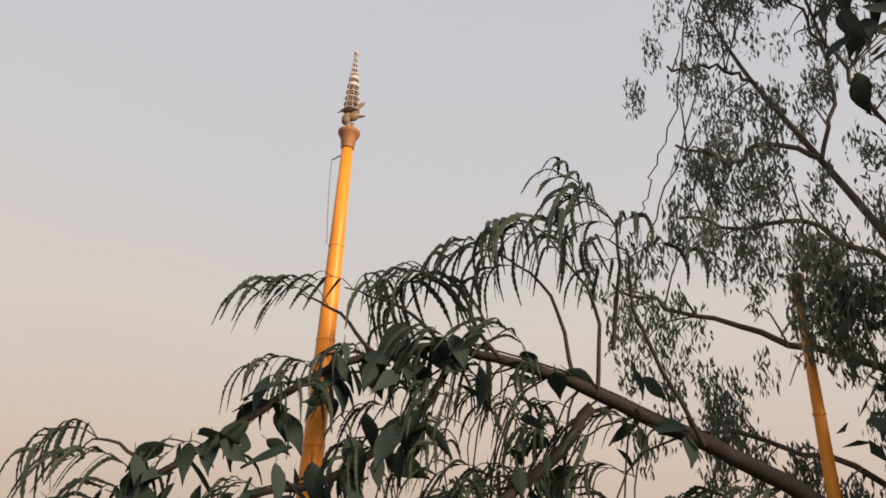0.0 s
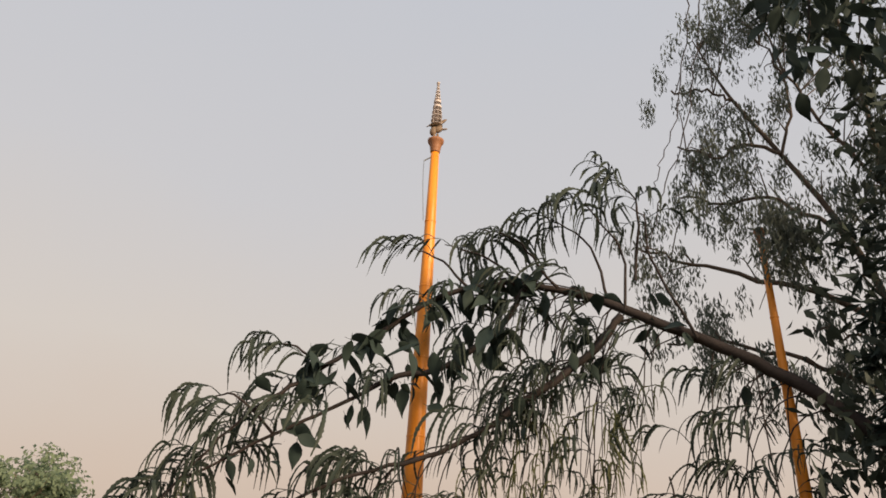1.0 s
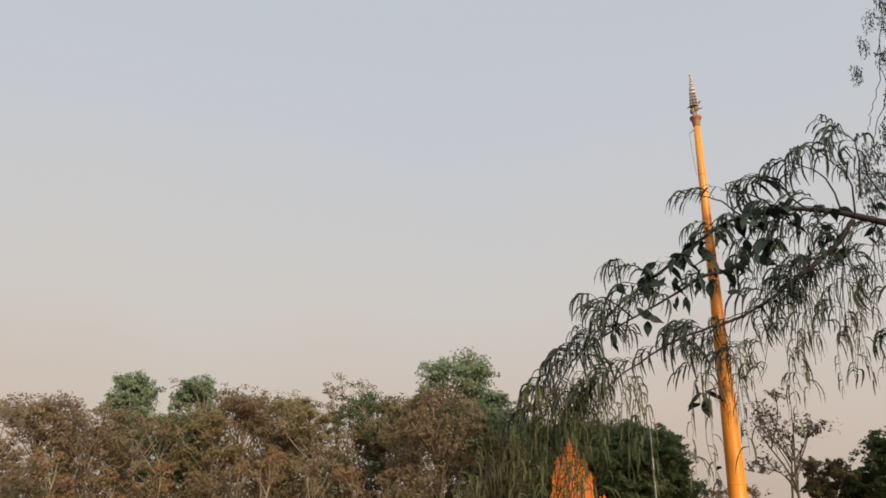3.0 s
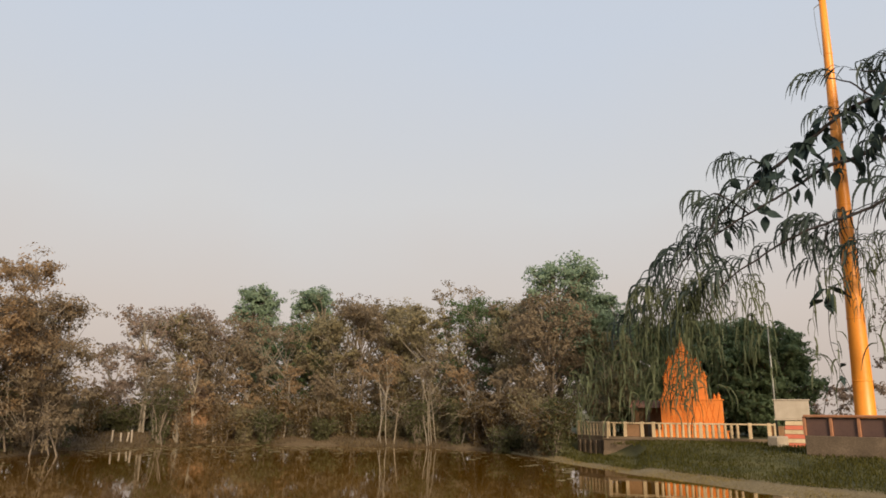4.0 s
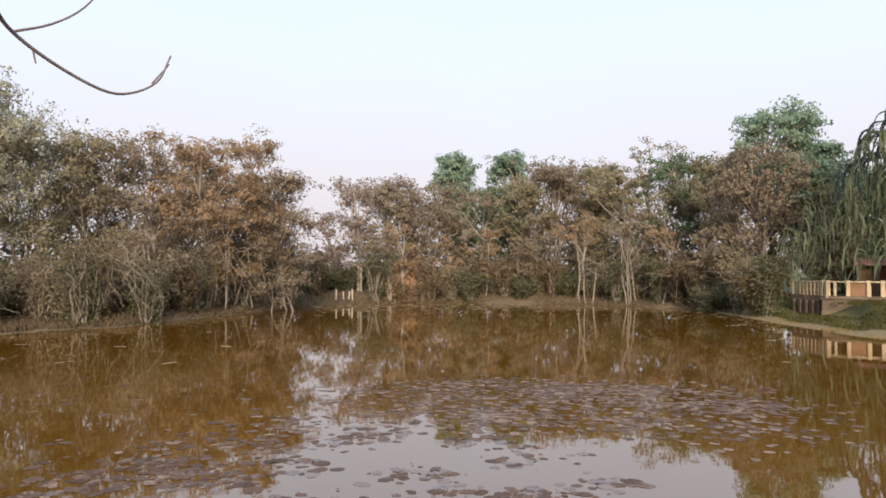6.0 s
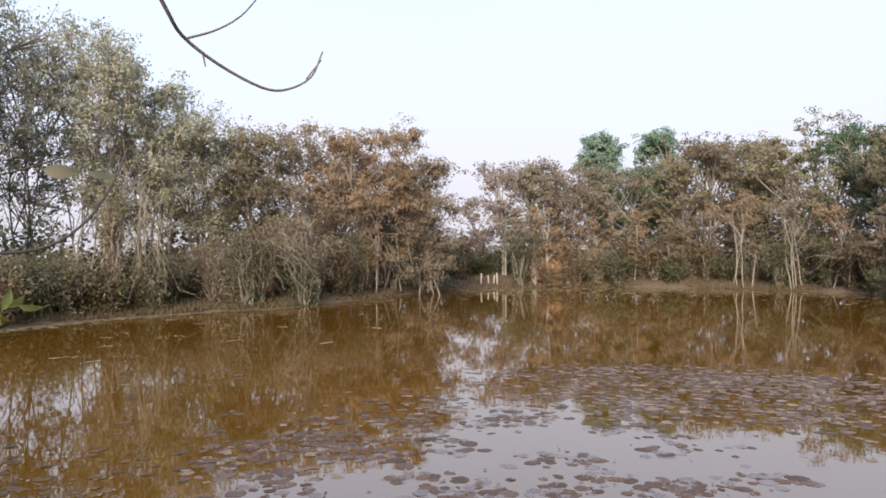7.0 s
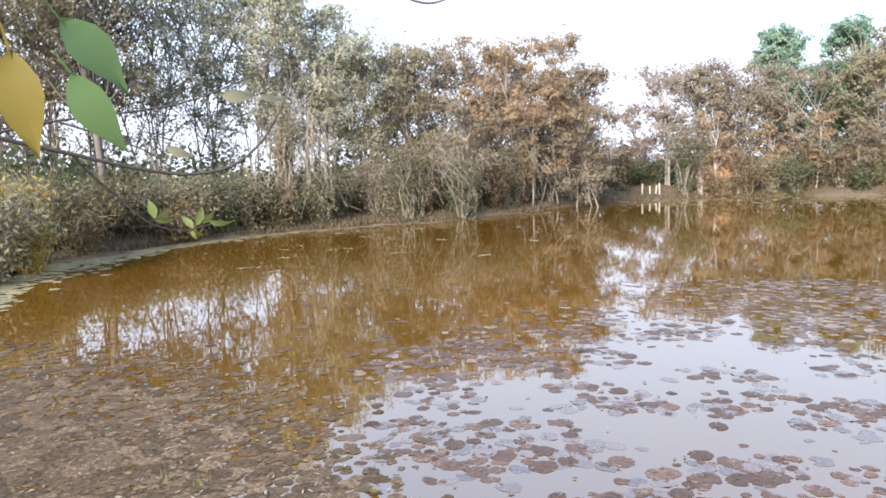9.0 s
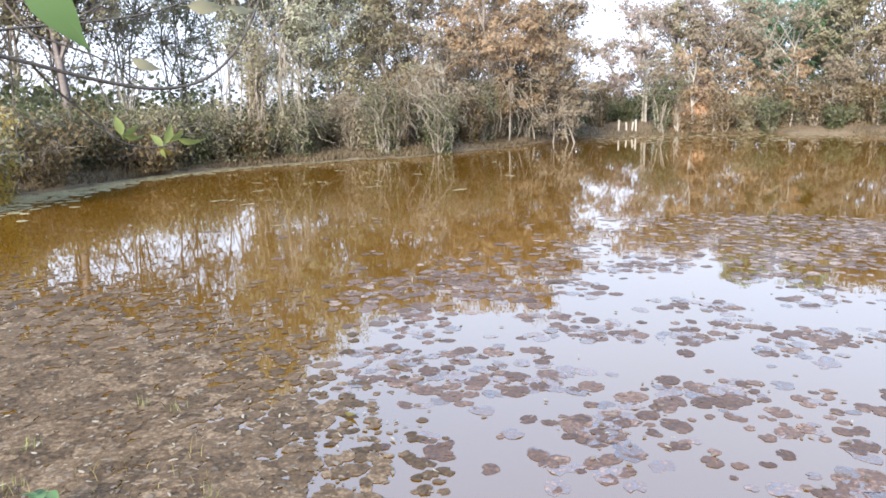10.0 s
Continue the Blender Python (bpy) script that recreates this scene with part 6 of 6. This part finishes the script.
scatter_pads("lily_pads", "scattered brown lily pads near the wooded shore", 46, left_pad, 0.085, M_PADS, prng)


def litter_place():
    while True:
        b = prng.uniform(-54, -4)
        d = prng.uniform(2.6, 12.5)
        edge = float(np.interp(b, [-52, -35, -25, -18, -12, -8, -4], [12.5, 11.0, 8.6, 6.6, 4.9, 3.8, 2.8]))
        if d < edge + 0.9 - abs(prng.normal()) * 1.7 + (prng.uniform() < 0.15) * 1.6 and d < shore(b) + 0.5:
            return d * math.sin(radians(b)), d * math.cos(radians(b))


film_v, film_f = [], []
film_rng = np.random.default_rng(83)
for d0 in np.arange(2.6, 12.6, 0.11):
    for b0 in np.arange(-54, -3, math.degrees(0.11 / d0)):
        edge = float(np.interp(b0, [-52, -35, -25, -18, -12, -8, -4], [12.5, 11.0, 8.6, 6.6, 4.9, 3.8, 2.8]))
        x, y = d0 * math.sin(radians(b0)), d0 * math.cos(radians(b0))
        lim = edge - 0.5 + 0.9 * noise.noise(Vector((x * 0.8, y * 0.8, 4))) + 0.7 * noise.noise(Vector((x * 2.6, y * 2.6, 9)))
        if film_rng.uniform() > min(0.9, (lim - d0 - 0.3) / 3.4) or d0 > float(shore(b0)) + 0.4:
            continue
        a = np.arange(6) * math.pi / 3 + film_rng.uniform(0, 1)
        r = film_rng.uniform(0.07, 0.12) * (1 + film_rng.normal(size=6) * 0.2)
        film_f.append(np.arange(6) + 6 * len(film_f))
        film_v.append(np.stack([x + film_rng.normal() * 0.03 + r * np.cos(a), y + film_rng.normal() * 0.03 + r * np.sin(a), 0.002 + film_rng.uniform(0, 0.004) + 0 * a], 1))
tagged(link_mesh("pond_weed", fast_mesh("pond_weed", np.vstack(film_v), np.array(film_f)), M_RAFT), "murky olive film of silt and rotting weed on the water", "pond weed", kind="stuff")
film_v, film_f = [], []
for k in range(8200):
    b0 = film_rng.uniform(-50, 4)
    d0 = float(shore(b0)) + 0.75 - abs(film_rng.normal()) * float(np.interp(b0, [-50, -34, -26, -10, 4], [2.6, 1.7, 0.9, 0.55, 0.4]))
    x, y = d0 * math.sin(radians(b0)), d0 * math.cos(radians(b0))
    a = np.arange(6) * math.pi / 3 + film_rng.uniform(0, 1)
    r = film_rng.uniform(0.06, 0.16) * (1 + film_rng.normal(size=6) * 0.2)
    film_f.append(np.arange(6) + 6 * len(film_f))
    film_v.append(np.stack([x + r * np.cos(a), y + r * np.sin(a), 0.004 + film_rng.uniform(0, 0.006) + 0 * a], 1))
tagged(link_mesh("pond_weed", fast_mesh("pond_weed", np.vstack(film_v), np.array(film_f)), M_SCUM), "pale olive scum gathered along the wooded shore", "pond weed", kind="stuff")
scatter_pads("floating_leaves", "thick raft of brown dead leaves floating by the near shore", 2600, litter_place, 0.025, M_LITTER, prng, 6, 0.006, (0.3, 0.7))
scatter_pads("lily_pads", "decaying brown lily pads under the floating leaves", 2600, litter_place, 0.056, M_RAFT, prng, 11, 0.003)
scatter_pads("lily_pads", "brown curled lily pads lying on the rotting weed", 1500, litter_place, 0.05, M_RAFT, prng, 11, 0.005)


def shore_litter():
    b = prng.uniform(-46, 8)
    d = float(shore(b)) + prng.normal() * 0.45 + 0.1
    return d * math.sin(radians(b)), d * math.cos(radians(b))


scatter_pads("floating_leaves", "pale scum of dead leaves along the wooded shoreline", 4200, shore_litter, 0.055, M_LITTER, prng, 6, 0.02, (0.4, 0.8))
near = []
for _ in range(330):
    b = prng.uniform(-60, -24)
    d = prng.uniform(2.6, 4.6)
    near.append((d * math.sin(radians(b)), d * math.cos(radians(b)), -0.02))
blades("grass", "sparse young grass at the near water's edge", M_DRYGRASS, np.array(near), 0.13, 0.003, prng)
tufts = []
for _ in range(7):
    b, d = prng.uniform(-48, -24), prng.uniform(3.7, 5.4)
    for q in range(14):
        tufts.append((d * math.sin(radians(b)) + prng.normal() * 0.035, d * math.cos(radians(b)) + prng.normal() * 0.035, -0.01))
blades("grass", "yellow-green grass tufts rising through the floating leaves", M_TUFT, np.array(tufts), 0.09, 0.0022, prng)
scatter_pads("lily_pads", "half-drowned lily pads under a film of water", 360, near_pad, 0.08, M_DROWNED, prng, 12, 0.0012)


def streak():
    b = prng.uniform(-22, 7)
    d = float(shore(b)) - 1.5 - abs(prng.normal()) * 7.0
    return d * math.sin(radians(b)), d * math.cos(radians(b))


scatter_pads("pond_scum", "thin pale streaks of scum drifting on the brown water", 46, streak, 0.22, M_SCUM, prng, 10, 0.004, (0.15, 0.45))
scatter_pads("floating_scraps", "pale curled scraps of dead leaf on the lily pads", 130, drift, 0.022, M_SCRAP, prng, 6, 0.012, (0.2, 0.5))
scatter_pads("floating_scraps", "pale straws and leaf scraps on the rotting weed", 420, litter_place, 0.03, M_SCRAP, prng, 6, 0.012, (0.12, 0.4))

# ---- near sapling: twigs and leaves ----
near_bough = tagged(new("sapling"), "slender sapling with curving boughs and a few green and yellow leaves", "tree")


def near_path(pts, d0, d1, n=26):
    ds = np.linspace(d0, d1, len(pts))
    return smooth_path([spot(b, e, q) for (b, e), q in zip(pts, ds)], n)


N1 = near_path([(-60, 14), (-52, 9), (-44, 5.5), (-37.9, 3.2), (-33.5, 2.0), (-29.4, 0.9), (-25.6, 0.3), (-22.3, 0.9), (-19.9, 2.9), (-18.2, 5.8), (-17.4, 8.0)], 2.2, 3.0, 40)
N2 = near_path([(-38.2, 3.3), (-34.5, 4.2), (-29.5, 4.9), (-25.0, 5.8), (-20.5, 7.6)], 2.5, 2.9)
N3 = near_path([(-33.5, 2.1), (-32.2, 0.4), (-30.6, -1.2), (-28.6, -3.2), (-26.5, -3.9), (-24.3, -3.6)], 2.55, 2.9)
N4 = near_path([(-22.9, 0.7), (-22.3, 1.8), (-21.9, 2.9)], 2.8, 2.85, 8)
N5 = near_path([(-34.0, 4.2), (-29.0, 2.4), (-26.1, 0.35)], 2.6, 2.7, 8)
near_twigs = []
for path, r0, r1 in ((N1, 0.009, 0.0035), (N2, 0.005, 0.0025), (N3, 0.0045, 0.002), (N4, 0.003, 0.002), (N5, 0.004, 0.002)):
    v, f = tubes([(path, r0, r1)], 7)
    near_twigs.append((path, link_mesh("twig", fast_mesh("twig", v, f, True), M_NEAR_TWIG, near_bough)))
NEAR_G = broad_leaf_mesh("leaf", 0.17, 0.075, L_BRIGHT, 0.25)
NEAR_Y = broad_leaf_mesh("leaf", 0.2, 0.085, L_YELLOW, 0.2)
NEAR_D = broad_leaf_mesh("leaf", 0.2, 0.1, L_BRIGHT, 0.2)
NEAR_S = broad_leaf_mesh("leaf", 0.1, 0.042, L_SPRIG, 0.3)
NEAR_O = broad_leaf_mesh("leaf", 0.15, 0.06, L_OLIVE, 0.3)


def lay_leaf(me, length, base, tip, d, turn, label):
    """A leaf from its stalk to its tip, both by bearing and elevation, d metres off; turn tips its face away."""
    a, b = spot(*base, d), spot(*tip, d + 0.02)
    x = Vector(b - a)
    size = x.length / length
    x.normalize()
    z = Vector((-a[0], -a[1], 2.2 - a[2])).normalized()
    y = z.cross(x).normalized()
    m = Matrix((x, y, x.cross(y))).transposed() @ Euler((turn, 0, 0)).to_matrix()
    ob = new("leaf", me)
    ob.parent = min(near_twigs, key=lambda q: float(np.min(np.linalg.norm(q[0] - a, axis=1))))[1]
    ob.matrix_basis = Matrix.Translation(tuple(map(float, a))) @ m.to_4x4() @ Matrix.Diagonal((size, size, size, 1))
    ob["label"] = label


for me, ln, base, tip, d, turn, lab in (
        (NEAR_G, 0.17, (-33.0, 7.6), (-29.9, 1.7), 1.5, 0.35, "bright green leaf"), (NEAR_D, 0.2, (-33.4, 11.2), (-29.0, 6.4), 1.55, -0.5, "large green leaf"),
        (NEAR_Y, 0.2, (-36.6, 9.0), (-35.6, 1.4), 1.5, 0.3, "yellowing leaf"), (NEAR_D, 0.2, (-44.0, 13.0), (-39.0, 9.0), 1.6, 0.6, "large green leaf"),
        (NEAR_O, 0.15, (-22.9, 6.2), (-20.2, 6.0), 2.7, 0.35, "dull olive leaf"), (NEAR_O, 0.15, (-20.1, 6.2), (-17.9, 5.7), 2.75, 0.9, "dull olive leaf"),
        (NEAR_S, 0.1, (-28.2, -2.9), (-28.5, -1.3), 2.85, 0.3, "yellow-green leaf"), (NEAR_S, 0.1, (-28.1, -2.9), (-26.8, -2.2), 2.85, 0.8, "yellow-green leaf"), (NEAR_S, 0.1, (-28.1, -3.0), (-26.6, -3.2), 2.85, 0.9, "yellow-green leaf"),
        (NEAR_S, 0.1, (-25.5, -3.8), (-26.3, -2.7), 2.9, 0.4, "yellow-green leaf"), (NEAR_S, 0.1, (-25.3, -3.6), (-24.6, -2.0), 2.9, 0.5, "yellow-green leaf"), (NEAR_S, 0.1, (-24.9, -3.4), (-23.7, -2.6), 2.9, 0.8, "yellow-green leaf"),
        (NEAR_S, 0.1, (-24.4, -3.3), (-22.4, -3.7), 2.9, 1.0, "yellow-green leaf"), (NEAR_S, 0.1, (-25.6, -3.9), (-25.4, -4.8), 2.9, 0.7, "yellow-green leaf"), (NEAR_Y, 0.2, (-25.8, -3.9), (-24.6, -4.5), 2.9, 0.9, "yellowing leaf"),
        (NEAR_O, 0.15, (-27.0, 2.4), (-25.0, 1.4), 2.65, 0.6, "dull olive leaf")):
    lay_leaf(me, ln, base, tip, d, turn, lab)
# a fallen yellow leaf on the pads and green shoots by the near bank
fallen = tagged(link_mesh("fallen_leaf", broad_leaf_mesh("fallen_leaf", 0.12, 0.05, L_YELLOW, -0.3), L_YELLOW), "pale yellow fallen leaf lying on a lily pad", "leaf")
fallen.location, fallen.rotation_euler = (-1.06, 4.62, 0.014), (0.1, 0.0, -0.5)
shoot = tagged(new("shoot"), "low green leafy shoot at the near water's edge", "plant")
shoot.location = (-2.43, 3.27, -0.02)
v, f = tubes([(np.array([(0, 0, -0.1), (0.02, 0, 0.08), (0.03 * k - 0.05, 0.02 * k, 0.16)]), 0.005, 0.003) for k in range(4)], 5)
link_mesh("stem", fast_mesh("stem", v, f, True), L_BRIGHT, shoot)
for k in range(7):
    put("leaf", NEAR_G, shoot, (0.02 * k - 0.06, 0.01 * (k % 3), 0.12 + 0.012 * k), k * 0.95, 0.2 - 0.1 * (k % 4), 0.2, 0.75)

v, f = tubes([(smooth_path([spot(-62, 0, 2.3) - [0, 0, 2.7], spot(-60, 0, 2.3), spot(-58, 33, 2.4), spot(-52, 58, 2.2)], 16), 0.045, 0.018)], 9)
link_mesh("trunk", fast_mesh("trunk", v, f, True), M_BARK, near_bough)
T1 = near_path([(-52, 57), (-34, 46), (-22, 34), (-18.5, 27), (-16.2, 21.0), (-14.6, 17.9), (-13.4, 16.2), (-10.7, 14.4), (-7.6, 13.0), (-5.7, 13.0), (-3.9, 14.0), (-3.0, 15.9)], 2.3, 3.4, 44)
T2 = near_path([(-13.3, 16.2), (-11.1, 17.0), (-9.2, 18.2), (-7.6, 20.0)], 3.3, 3.4, 12)
T3 = near_path([(-12.1, 15.3), (-12.0, 14.7), (-11.9, 14.3)], 3.3, 3.3, 5)
T4 = near_path([(-4.3, 13.8), (-3.5, 14.8), (-3.1, 15.3)], 3.4, 3.4, 6)
for path, r0, r1 in ((T1, 0.011, 0.004), (T2, 0.006, 0.003), (T3, 0.005, 0.003), (T4, 0.004, 0.003)):
    v, f = tubes([(path, r0, r1)], 7)
    link_mesh("twig", fast_mesh("twig", v, f, True), M_GUM_BARK, near_bough, "bare grey twig")
